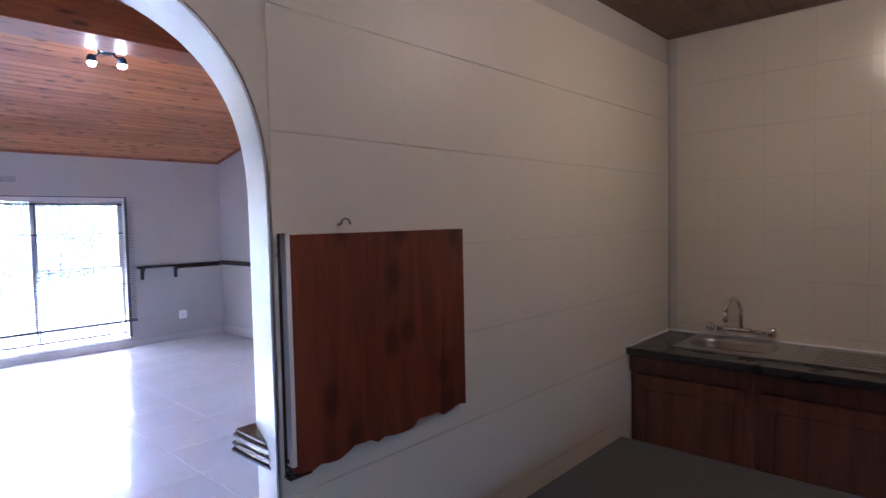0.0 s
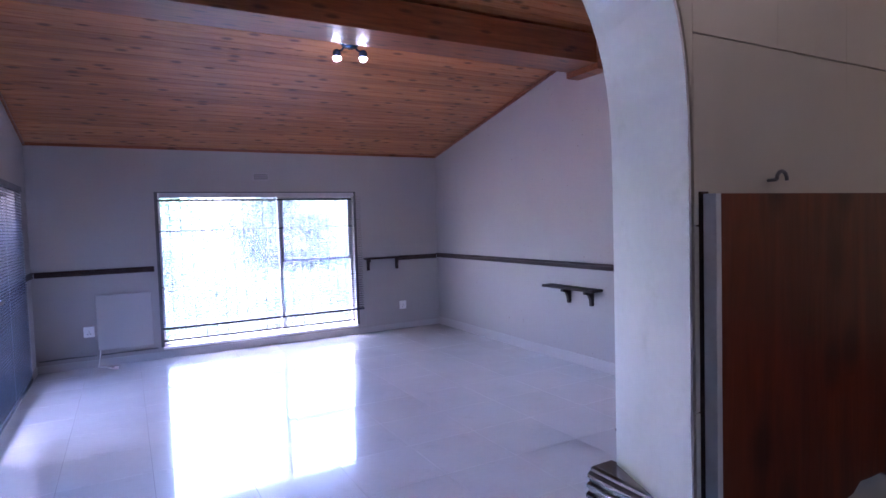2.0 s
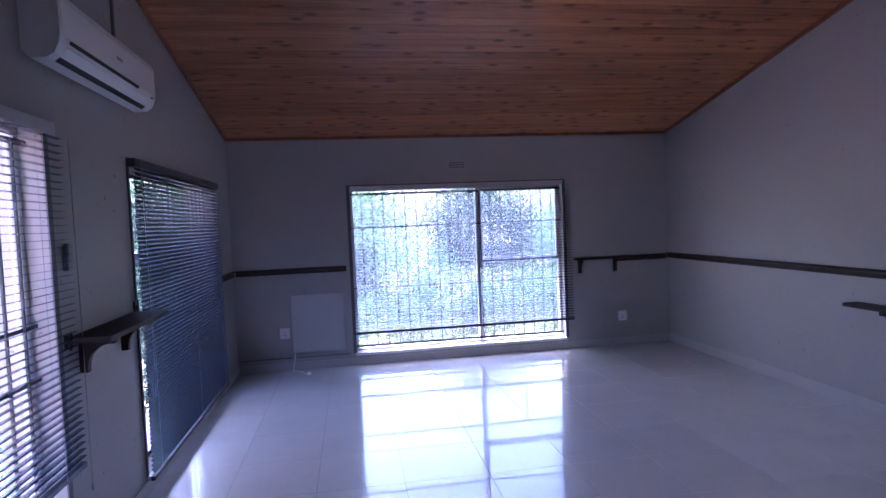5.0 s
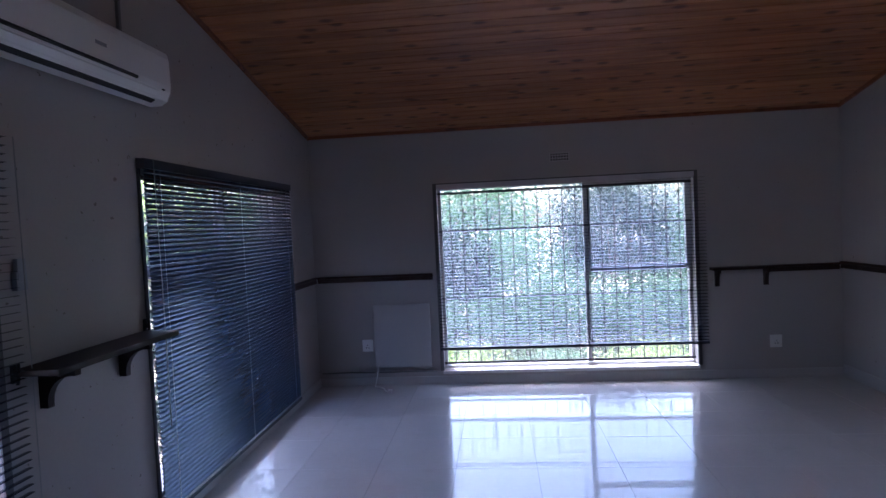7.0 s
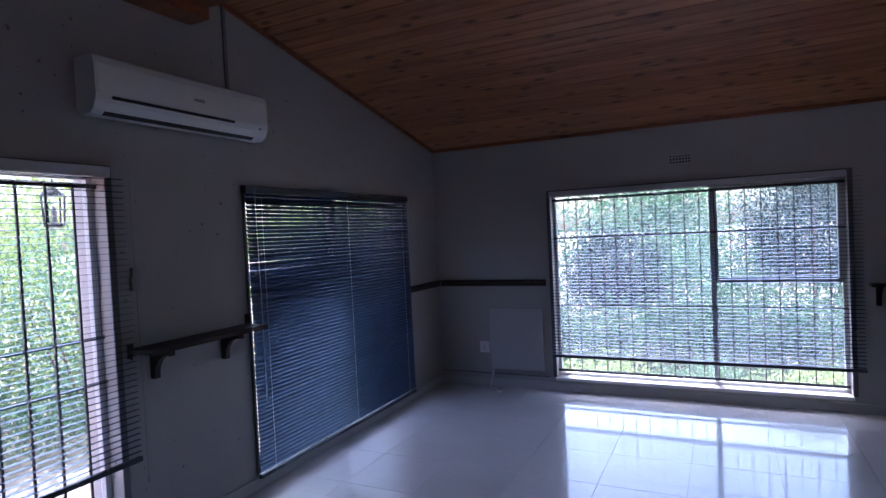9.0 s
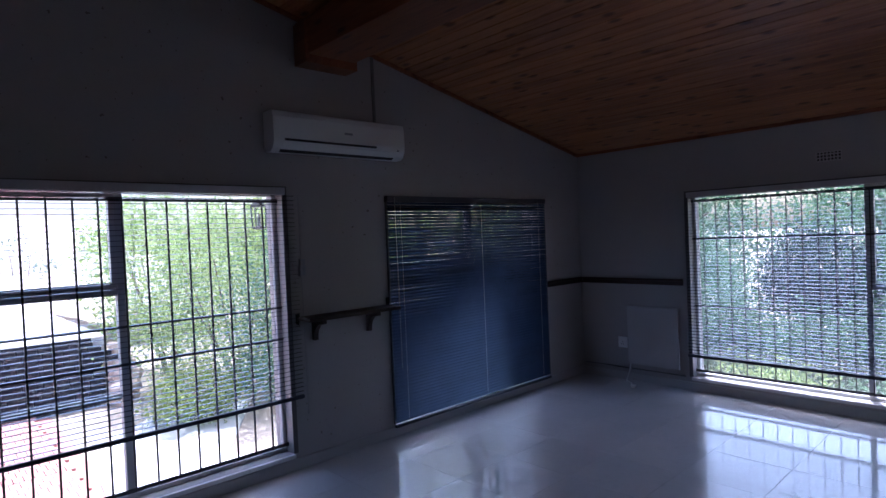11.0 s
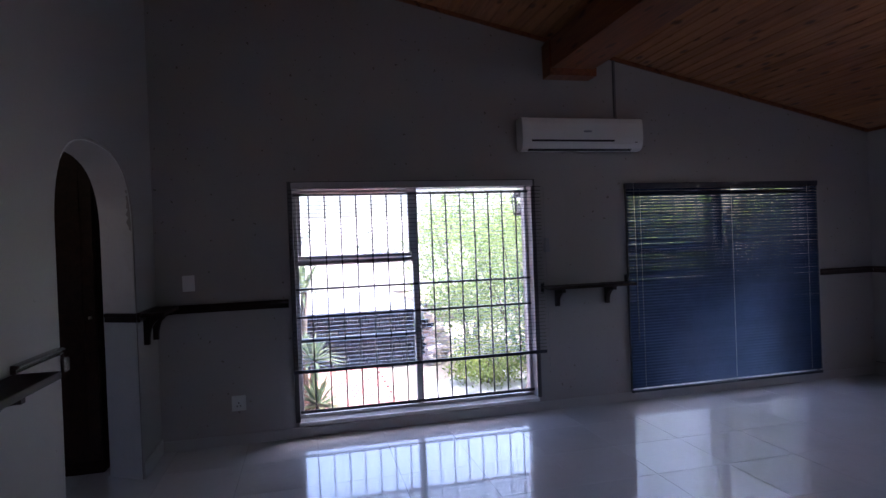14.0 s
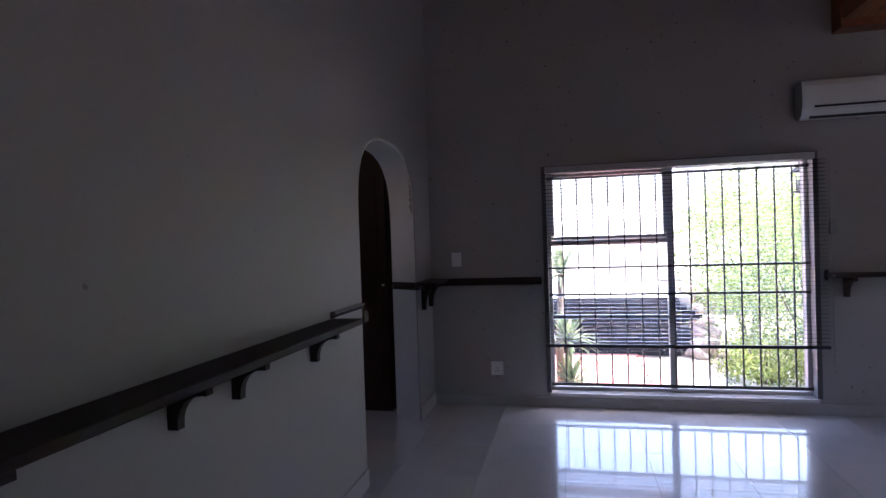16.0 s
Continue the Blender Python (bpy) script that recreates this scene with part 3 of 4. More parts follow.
OPEN, SHUT, AJAR = radians(4), radians(-56), radians(-5)
blind("w", 0.965, 3.065, 1.985, 0.510, OPEN, "dark blue venetian blind, open and partly lowered over a window", (1.15, 2.02, 2.88), ends=(0.03, 0.08))
blind("w", 3.868, 5.930, 1.945, 0.085, SHUT, "dark blue venetian blind, fully lowered and shut", (4.00, 4.95, 5.80), 0.0262, 0.0150, 0.0036, BLIND_RAIL)
blind("n", 1.215, 3.710, 1.925, 0.340, AJAR, "dark blue venetian blind, open and lowered almost to the sill", (1.28, 2.46, 3.60), ends=(0.03, 0.10))

# hanging control cord and wand by the blinds
c = thing("blind_cord", "thin pale pull cord hanging from a blind", "cord")
part("cord", tube_bm([(0.06, 3.075, 1.93), (0.062, 3.08, 1.2), (0.058, 3.085, 0.42)], 0.0022, 6), CORD, c)
part("tassel", turned_bm([(0.002, 0.0), (0.006, 0.004), (0.005, 0.03), (0.002, 0.036)], 10), CORD, c).location = (0.058, 3.085, 0.386)
c = thing("blind_cord", "thin pale pull cord hanging from a blind", "cord")
part("cord", tube_bm([(0.062, 3.935, 1.94), (0.064, 3.94, 1.2), (0.060, 3.945, 0.55)], 0.0022, 6), CORD, c)


# ---- rails and shelves ----
def rail(name, axis, a, b, fixed, z=1.022, h=0.062, out=1):
    """Moulded dado rail: a stepped profile along a wall."""
    prof = [(0, 0), (0.016, 0.0), (0.020, 0.012), (0.014, 0.020), (0.014, 0.036), (0.022, 0.044), (0.026, 0.056), (0.020, h), (0, h)]
    if axis == "y":     # runs along y on a wall at x = fixed
        bm = prism_bm([(fixed + out * p, z + q) for p, q in prof], "y", a, b)
    else:
        bm = prism_bm([(fixed + out * p, z + q) for p, q in prof], "x", a, b)
    return solid(name, bm, DARK_WOOD_Y if axis == "y" else DARK_WOOD, "dark stained moulded dado rail on the wall", "dado rail", "structure")


rail("rail_north_a", "x", 0.03, 1.17, YN, out=-1)
rail("rail_north_b", "x", 4.27, XE - 0.03, YN, z=0.975, out=-1)
rail("rail_east", "y", 1.73, YN, XE, z=0.985, out=-1)
rail("rail_west_a", "y", 5.985, YN, 0.0)
rail("rail_west_b", "y", 0.02, 0.945, 0.0)
rail("rail_south_a", "x", 0.027, JW + SKEW - 0.004, 0.0, z=1.03)


def bracket_bm(depth, drop, thick):
    """A sawn bracket: flat top and back, the front cut in a hollow curve. Out along +x, centred on y, top at z = 0."""
    pts = [(0, 0), (depth, 0), (depth, -0.03)]
    for k in range(9):
        a = radians(90 * k / 8)
        pts.append((depth - 0.02 - (depth - 0.055) * math.sin(a), -0.03 - (drop - 0.05) * (1 - math.cos(a))))
    pts += [(0.035, -drop), (0, -drop)]
    bm = bmesh.new()
    lo = [bm.verts.new((u, -thick / 2, v)) for u, v in pts]
    hi = [bm.verts.new((u, thick / 2, v)) for u, v in pts]
    bm.faces.new(lo), bm.faces.new(list(reversed(hi)))
    for i in range(len(pts)):
        j = (i + 1) % len(pts)
        bm.faces.new((lo[i], hi[i], hi[j], lo[j]))
    bmesh.ops.recalc_face_normals(bm, faces=bm.faces[:])
    return bm


def shelf(loc, turn, length, depth, places, label, drop=0.16, thick=0.026):
    """A wall shelf: board along +y from its origin, standing out along +x, its top at z = 0."""
    s = thing("wall_shelf", label, "shelf", "dark wooden wall shelves")
    part("board", box_bm(0.0, depth, 0, length, -thick, 0, 0.005), DARK_WOOD_Y, s)
    me = mesh_of("bracket", bracket_bm(depth * 0.82, drop, 0.032), DARK_WOOD_Y)
    for p in places:
        piece("bracket", me, s, (0.0, p, -thick))
    s.matrix_basis = pose(*loc, 0, 0, turn)
    return s


shelf((0.0, 3.055, 1.075), 0, 0.80, 0.19, (0.135, 0.61), "short dark wooden shelf on two sawn brackets between windows", drop=0.155)
shelf((XE, 4.04, 0.80), 180, 0.76, 0.14, (0.29, 0.62), "short dark wooden shelf on two sawn brackets, low on the wall", drop=0.15)
shelf((3.74, YN, 1.035), -90, 0.53, 0.10, (0.06, 0.49), "short dark wooden shelf on two brackets beside the window", drop=0.15)
shelf((0.49, 0.0, 1.085), 90, 0.46, 0.16, (0.14, 0.38), "short dark wooden shelf beside the arch", drop=0.20)
shelf((4.45, 0.0, 1.037), 90, 2.31, 0.165, (0.48, 1.103, 1.436, 2.065), "long dark wooden shelf on sawn brackets along the wall", drop=0.135, thick=0.03)
# the moulded strip that wraps round the end of the arch wall
wrap = thing("arch_rail", "dark moulded rail wrapped round the arch's edge", "dado rail", kind="structure")
prof = [(0, 0), (0.018, 0.004), (0.026, 0.018), (0.018, 0.028), (0.018, 0.046), (0.030, 0.058), (0.034, 0.072), (0.022, 0.084), (0, 0.086)]
ridged = [(0, 0), (0.022, 0.0), (0.034, 0.010), (0.036, 0.020), (0.024, 0.026), (0.024, 0.034), (0.032, 0.040), (0.032, 0.050), (0.020, 0.056), (0.020, 0.064), (0.028, 0.070), (0.028, 0.080), (0.014, 0.088), (0.014, 0.098), (0, 0.10)]
def askew(bm):
    for v in bm.verts:
        v.co.x += (SKEE + (SKEW - SKEE) * (JE - v.co.x) / (JE - JW)) * (v.co.y - YK) / -YK
    return bm


part("end_strip", prism_bm([(JE + SKEE, 0.955), (JE + SKEE, 1.017)] + [(JE + 0.034 - p * 0.6, 0.955 + q * 0.62) for p, q in reversed(ridged)], "y", YK - 0.02, 0.014), RAIL_GLOSS, wrap)
part("face_strip", prism_bm([(0.0 + p, 1.038 + q * 0.4) for p, q in prof], "x", JE + SKEE + 0.03, 2.16), RAIL_GLOSS, wrap)
wrap2 = thing("arch_rail", "dark moulded rail wrapped round the arch's edge", "dado rail", kind="structure")
part("end_strip", askew(prism_bm([(JW + p, 1.03 + q * 0.72) for p, q in prof], "y", YK, 0.0)), DARK_WOOD_Y, wrap2)


# ---- air conditioner ----
def air_conditioner():
    ac = thing("air_conditioner", "white wall-mounted split air conditioner under the ceiling", "air conditioner")
    y0, y1, z0, z1 = 2.875, 3.995, 2.222, 2.498
    s = 0.78
    prof = [(0.0, z0 + 0.03), (0.0, z1), (0.155, z1), (0.178, z1 - 0.012), (0.188, z1 - 0.05), (0.192, z0 + 0.10), (0.186, z0 + 0.065), (0.160, z0 + 0.022), (0.120, z0 + 0.002), (0.04, z0)]
    body = part("casing", prism_bm([(u * s, v) for u, v in prof], "y", y0, y1, 0.004), AC_WHITE, ac)
    part("front_panel", prism_bm([(u * s, v) for u, v in [(0.189, z0 + 0.092), (0.196, z0 + 0.089), (0.193, z1 - 0.045), (0.186, z1 - 0.03)]], "y", y0 + 0.012, y1 - 0.012, 0.002), AC_WHITE, ac)
    part("air_slot", prism_bm([(u * s, v) for u, v in [(0.172, z0 + 0.064), (0.1965, z0 + 0.077), (0.1955, z0 + 0.087), (0.172, z0 + 0.076)]], "y", y0 + 0.08, y1 - 0.28), DARK_SLOT, ac, "dark air slot")
    part("louvre", prism_bm([(u * s, v) for u, v in [(0.150, z0 + 0.014), (0.186, z0 + 0.054), (0.182, z0 + 0.062), (0.144, z0 + 0.022)]], "y", y0 + 0.06, y1 - 0.10, 0.002), AC_WHITE, ac)
    # black strip that paints the shadow line along the casing's bottom
    part("louvre_shadow", prism_bm([(u * s, v) for u, v in [(0.125, z0 - 0.001), (0.150, z0 + 0.010), (0.152, z0 + 0.018), (0.128, z0 + 0.012)]], "y", y0 + 0.06, y1 - 0.10), DARK_SLOT, ac, "black strip painting the shadow line under the louvre")
    part("badge", box_bm(0.190 * s, 0.1965 * s, 3.43, 3.50, z0 + 0.150, z0 + 0.166), GREY_MARK, ac, "small grey badge")
    part("indicator", box_bm(0.185 * s, 0.195 * s, 3.915, 3.935, z0 + 0.064, z0 + 0.070), DARK_SLOT, ac)
    return ac


air_conditioner()
solid("conduit", box_bm(0.0, 0.016, 3.80, 3.822, 2.498, roof_z(3.81) - 0.03, 0.003), CABLE_DARK, "grey conduit running up the wall to the ceiling", "conduit")


for y, z in ((3.862, 1.098), (3.060, 1.060)):
    cc = thing("cord_cleat", "small black cord cleat at the blind's edge", "cord cleat", "cord cleats")
    part("plate", box_bm(0.0, 0.010, y - 0.012, y + 0.012, z - 0.035, z + 0.035, 0.003), DARK_SLOT, cc)
    part("horn", tube_bm([(0.022, y - 0.004, z - 0.040), (0.026, y, z), (0.022, y + 0.004, z + 0.040)], 0.006, 8), DARK_SLOT, cc)
    part("post", box_bm(0.010, 0.024, y - 0.007, y + 0.007, z - 0.010, z + 0.010, 0.002), DARK_SLOT, cc)


# ---- sockets, switches, vent, heater ----
def socket(loc, turn, label, double=False):
    s = thing("wall_socket", label, "socket", "wall sockets")
    part("plate", box_bm(0, 0.010, -0.052, 0.052, -0.058, 0.058, 0.003), SOCKET_WHITE, s)
    part("face", box_bm(0.010, 0.013, -0.040, 0.040, -0.045, 0.045, 0.002), SOCKET_WHITE, s)
    for y, z in ((-0.012, -0.020), (0.012, -0.020), (0.0, 0.004)):
        part("hole", box_bm(0.0125, 0.0136, y - 0.004, y + 0.004, z - 0.005, z + 0.005), DARK_SLOT, s)
    part("rocker", box_bm(0.013, 0.017, 0.014, 0.030, 0.016, 0.036, 0.002), SOCKET_WHITE, s)
    s.matrix_basis = pose(*loc, 0, 0, turn)
    return s


socket((0.495, YN, 0.395), -90, "white plastic power socket beside a wall panel")
socket((4.31, YN, 0.335), -90, "white plastic power socket low on the wall")
socket((0.0, 0.55, 0.315), 0, "white plastic power socket below the dado rail")
sw = thing("light_switch", "white plastic light switch above the rail", "switch")
part("plate", box_bm(0, 0.009, 0.185, 0.270, 1.185, 1.305, 0.003), SOCKET_WHITE, sw)
part("rocker", box_bm(0.009, 0.014, 0.215, 0.240, 1.225, 1.265, 0.002), SOCKET_WHITE, sw)
rc = thing("remote_holder", "small grey remote control in a wall holder", "remote control")
part("holder", box_bm(0, 0.024, 3.085, 3.135, 1.365, 1.435, 0.004), GREY_MARK, rc)
part("remote", box_bm(0.006, 0.026, 3.090, 3.130, 1.40, 1.485, 0.004), GREY_MARK, rc)

vent = thing("wall_vent", "small white air brick vent above the window", "vent")
part("backing", box_bm(2.325, 2.505, YN - 0.004, YN, 2.085, 2.168), DARK_SLOT, vent)
for z in (2.085, 2.1115, 2.138, 2.160):
    part("slat", box_bm(2.322, 2.508, YN - 0.014, YN - 0.003, z, z + 0.010, 0.002), PANEL_PAINT, vent)
for x in np.linspace(2.322, 2.498, 8):
    part("upright", box_bm(x, x + 0.009, YN - 0.012, YN - 0.003, 2.0855, 2.1695), PANEL_PAINT, vent)

hp = thing("panel_heater", "flat off-white wall panel heater with a cable", "heater")
part("panel", box_bm(0.575, 1.125, YN - 0.045, YN - 0.030, 0.185, 0.795, 0.004), PANEL_PAINT, hp)
for x in (0.66, 1.04):
    for z in (0.26, 0.72):
        part("spacer", box_bm(x - 0.015, x + 0.015, YN - 0.030, YN, z - 0.015, z + 0.015), PANEL_PAINT, hp)
part("cable", tube_bm([(0.60, YN - 0.035, 0.20), (0.585, YN - 0.05, 0.10), (0.57, YN - 0.09, 0.012), (0.66, YN - 0.14, 0.008), (0.70, YN - 0.24, 0.008), (0.735, YN - 0.26, 0.010)], 0.005, 8), CABLE_WHITE, hp, "white flex")
part("plug", box_bm(0.725, 0.765, YN - 0.285, YN - 0.245, 0.0, 0.028, 0.006), CABLE_WHITE, hp, "white plug lying on the floor")
solid("skirting_cable", tube_bm([(0.03, YN - 0.017, 0.128), (0.30, YN - 0.016, 0.132), (0.56, YN - 0.017, 0.128)], 0.006, 8), CABLE_DARK, "dark cable run along the wall above the skirting", "cable")
solid("skirting_cable", tube_bm([(0.60, YN - 0.017, 0.128), (0.90, YN - 0.016, 0.131), (1.17, YN - 0.017, 0.130)], 0.006, 8), CABLE_DARK, "dark cable run along the wall above the skirting", "cable")


# ---- ceiling light ----
cl = thing("ceiling_spotlight", "round blue-grey chrome ceiling light with two lit spot bulbs", "ceiling light")
up = roof_z(3.76)
tilt = math.atan(RISE)
can = part("canopy", turned_bm([(0.02, -0.128), (0.062, -0.122), (0.088, -0.085), (0.100, -0.040), (0.102, 0.0), (0.102, 0.014)], 28), BLUE_CHROME, cl)
can.matrix_basis = pose(2.59, 3.76, up, math.degrees(-tilt))
rim = part("rim", turned_bm([(0.104, -0.034), (0.108, -0.030), (0.108, -0.018), (0.104, -0.014)], 28), CHROME, cl, "bright chrome rim")
rim.matrix_basis = pose(2.59, 3.76, up, math.degrees(-tilt))
for dx, dy in ((-0.100, 0.030), (0.105, -0.030)):
    arm = part("arm", tube_bm([(2.59 + dx * 0.35, 3.76 + dy * 0.35, up - 0.110), (2.59 + dx * 0.6, 3.76 + dy * 0.6, up - 0.145), (2.59 + dx * 0.9, 3.76 + dy * 0.9, up - 0.160)], 0.009, 10), BLUE_CHROME, cl)
    head = part("spot_head", turned_bm([(0.030, -0.045), (0.034, -0.044), (0.036, -0.010), (0.026, 0.012), (0.010, 0.020)], 20), BLUE_CHROME, cl)
    head.matrix_basis = pose(2.59 + dx, 3.76 + dy, up - 0.160)
    b = part("bulb", turned_bm([(0.005, -0.038), (0.022, -0.031), (0.033, -0.011), (0.028, 0.008), (0.011, 0.016)], 18), BULB, cl, "lit white bulb")
    b.matrix_basis = pose(2.59 + dx, 3.76 + dy, up - 0.200)


# ---- kitchen ----
hatch = thing("serving_hatch", "red-brown stained pine hatch board on the tiled wall", "hatch")
hx0, hx1, hz0, hz1 = 1.656, 2.268, 0.985, 1.525
bm = bmesh.new()
edge = [(hx0, hz1), (hx0, hz0 - 0.012)]
rng = random.Random(4)
for k in range(1, 24):
    edge.append((hx0 + (hx1 - hx0) * k / 24, hz0 + rng.uniform(-0.012, 0.012) - 0.012 + 0.014 * k / 24))
edge += [(hx1, hz0), (hx1, hz1)]
part("board", prism_bm(edge, "y", YK - 0.030, YK - 0.008, bm=bm), HATCH_WOOD, hatch)
part("edge_strip", box_bm(hx0 - 0.006, hx0 + 0.006, YK - 0.0335, YK - 0.012, hz0 + 0.005, hz1, 0.001), WHITE_PAINT, hatch, "worn white painted edge strip")
part("shadow_batten", box_bm(hx0 - 0.012, hx0 + 0.01, YK - 0.010, YK - 0.0, hz0 - 0.02, hz1 + 0.004, 0.001), DARK_WOOD, hatch)
hk = thing("hook", "small dark cup hook screwed into the wall", "hook")
part("stem", tube_bm([(1.815, YK - 0.006, 1.547), (1.815, YK - 0.024, 1.547)], 0.0026, 8), CABLE_DARK, hk)
part("curl", tube_bm([(1.815, YK - 0.024, 1.547)] + [(1.815 + 0.014 - 0.014 * math.cos(a), YK - 0.024, 1.547 + 0.014 * math.sin(a)) for a in [0.4 + 0.4 * k for k in range(8)]], 0.003, 8), CABLE_DARK, hk)

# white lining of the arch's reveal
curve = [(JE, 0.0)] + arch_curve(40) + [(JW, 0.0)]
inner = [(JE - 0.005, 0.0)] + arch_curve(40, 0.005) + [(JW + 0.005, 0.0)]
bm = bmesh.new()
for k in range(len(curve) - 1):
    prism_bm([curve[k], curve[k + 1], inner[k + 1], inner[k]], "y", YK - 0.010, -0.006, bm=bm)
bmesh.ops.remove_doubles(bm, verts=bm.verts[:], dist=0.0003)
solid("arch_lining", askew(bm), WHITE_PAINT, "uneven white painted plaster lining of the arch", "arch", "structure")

# sink run
SX = 3.455
worktop = thing("worktop", "black laminate worktop with a rounded front edge", "worktop")
part("slab_left", box_bm(SX - 0.02, XK - 0.006, -0.41, YK - 0.008, 0.918, 0.950, 0.005), BLACK_TOP, worktop)
part("slab_front", box_bm(SX - 0.02, SX + 0.118, -2.4, -0.4105, 0.918, 0.950, 0.005), BLACK_TOP, worktop)
part("slab_back", box_bm(SX + 0.465, XK - 0.006, -2.4, -0.4105, 0.918, 0.950, 0.005), BLACK_TOP, worktop)
part("sealant", box_bm(XK - 0.016, XK - 0.006, -2.4, YK - 0.02, 0.950, 0.960, 0.002), SOCKET_WHITE, worktop, "white sealant bead")
part("sealant", box_bm(SX - 0.02, XK - 0.018, YK - 0.018, YK - 0.008, 0.950, 0.960, 0.002), SOCKET_WHITE, worktop, "white sealant bead")


def sink():
    s = thing("kitchen_sink", "stainless steel inset sink with a drainer", "sink")
    x0, x1, y0, y1, z = SX + 0.11, SX + 0.475, -1.75, -0.395, 0.954
    cx, cy, rx, ry = SX + 0.300, -0.605, 0.130, 0.178
    bm = bmesh.new()
    n = 40
    rim, lip, floor_, outer = [], [], [], []
    for k in range(n):
        a = 2 * math.pi * k / n
        c, sn = math.cos(a), math.sin(a)
        e = 0.55
        ux, uy = math.copysign(abs(c) ** e, c), math.copysign(abs(sn) ** e, sn)
        rim.append(bm.verts.new((cx + rx * ux, cy + ry * uy, z)))
        lip.append(bm.verts.new((cx + rx * 0.95 * ux, cy + ry * 0.95 * uy, z - 0.02)))
        floor_.append(bm.verts.new((cx + rx * 0.78 * ux, cy + ry * 0.8 * uy, z - 0.15)))
        m = max(abs(ux) * 1.0, abs(uy) * 1.0, 0.01)
        ox, oy = ux / m, uy / m
        outer.append(bm.verts.new((x1 if ox > 0.999 else x0 if ox < -0.999 else cx + ox * 0.18, y1 if oy > 0.999 else -0.86 if oy < -0.999 else cy + oy * 0.21, z)))
    for r0, r1 in ((outer, rim), (rim, lip), (lip, floor_)):
        for k in range(n):
            f = bm.faces.new((r0[k], r0[(k + 1) % n], r1[(k + 1) % n], r1[k]))
            f.smooth = r0 is not outer
    bm.faces.new(floor_)
    bmesh.ops.recalc_face_normals(bm, faces=bm.faces[:])
    part("bowl", bm, STEEL, s)
    part("drainer", box_bm(x0, x1, y0, -0.8605, z - 0.006, z, 0.002), STEEL, s)
    for k in range(6):
        part("ridge", box_bm(x0 + 0.05 + k * 0.048, x0 + 0.064 + k * 0.048, y0 + 0.1, -0.94, z, z + 0.004, 0.0015), STEEL, s)
    part("front_lip", box_bm(x0 - 0.008, x0 + 0.004, y0, y1, z - 0.004, z + 0.004, 0.0015), STEEL, s)
    part("waste", turned_bm([(0.03, 0), (0.032, 0.002), (0.02, 0.004)], 18), DARK_SLOT, s).location = (cx, cy, z - 0.149)
    return s


sink()


def mixer():
    t = thing("kitchen_mixer_tap", "chrome wall-mounted mixer tap with a swan neck", "tap")
    x, y, z = XK - 0.055, -0.60, 0.995
    part("body", tube_bm([(x, y + 0.105, z), (x, y + 0.03, z + 0.004), (x, y - 0.03, z + 0.004), (x, y - 0.105, z)], 0.013, 12), CHROME, t)
    for s in (1, -1):
        part("wall_union", tube_bm([(XK - 0.004, y + s * 0.08, z), (x, y + s * 0.08, z)], 0.014, 12), CHROME, t)
        h = part("handle", turned_bm([(0.012, 0.0), (0.022, 0.006), (0.024, 0.03), (0.014, 0.042)], 8), CHROME, t)
        h.matrix_basis = pose(x - 0.01, y + s * 0.115, z + 0.002, s * -70, 0, 0)
    neck = [(x, y, z), (x, y, z + 0.10)] + [(x - 0.055 + 0.055 * math.cos(a), y + 0.012 * a, z + 0.10 + 0.06 * math.sin(a)) for a in [0.35 * k for k in range(1, 10)]]
    part("swan_neck", tube_bm(neck, 0.010, 12), CHROME, t)
    e = neck[-1]
    part("aerator", tube_bm([e, (e[0], e[1], e[2] - 0.045)], 0.0125, 12), CHROME, t)


mixer()
SDOOR = 0.52


def cabinet(y_top, width):
    """A base unit with one framed door, its front facing west; built from y_top southwards."""
    c = thing("base_cabinet", "brown wooden base cabinet with a raised panel door", "cabinet", "kitchen base cabinets")
    y0, y1 = y_top - width, y_top
    part("body", box_bm(SX + 0.030, XK - 0.008, y0 + 0.001, y1 - 0.001, 0.09, 0.909, 0.002), CABINET_WOOD, c)
    part("plinth", box_bm(SX + 0.075, XK - 0.01, y0 + 0.001, y1 - 0.001, 0.0, 0.089), DARK_WOOD, c)
    part("top_rail", box_bm(SX + 0.012, SX + 0.029, y0 + 0.001, y1 - 0.001, 0.838, 0.908, 0.003), CABINET_WOOD, c)
    d = part("door", box_bm(SX + 0.010, SX + 0.029, y0 + 0.03, y1 - 0.03, 0.11, 0.828, 0.005), CABINET_WOOD, c)
    a, b = y0 + 0.085, y1 - 0.085
    part("raised_panel", box_bm(SX + 0.003, SX + 0.012, a, b, 0.17, 0.765, 0.006), CABINET_WOOD, d)
    for p0, p1, q0, q1 in ((a - 0.022, b + 0.022, 0.767, 0.787), (a - 0.022, b + 0.022, 0.148, 0.168), (a - 0.022, a - 0.002, 0.17, 0.765), (b + 0.002, b + 0.022, 0.17, 0.765)):
        part("moulding", box_bm(SX + 0.002, SX + 0.0105, p0, p1, q0, q1, 0.003), CABINET_WOOD, d)
    return c


first = cabinet(YK - 0.01, SDOOR)
for k in range(1, 4):
    copy_thing(first, pose(0, -SDOOR * k, 0))


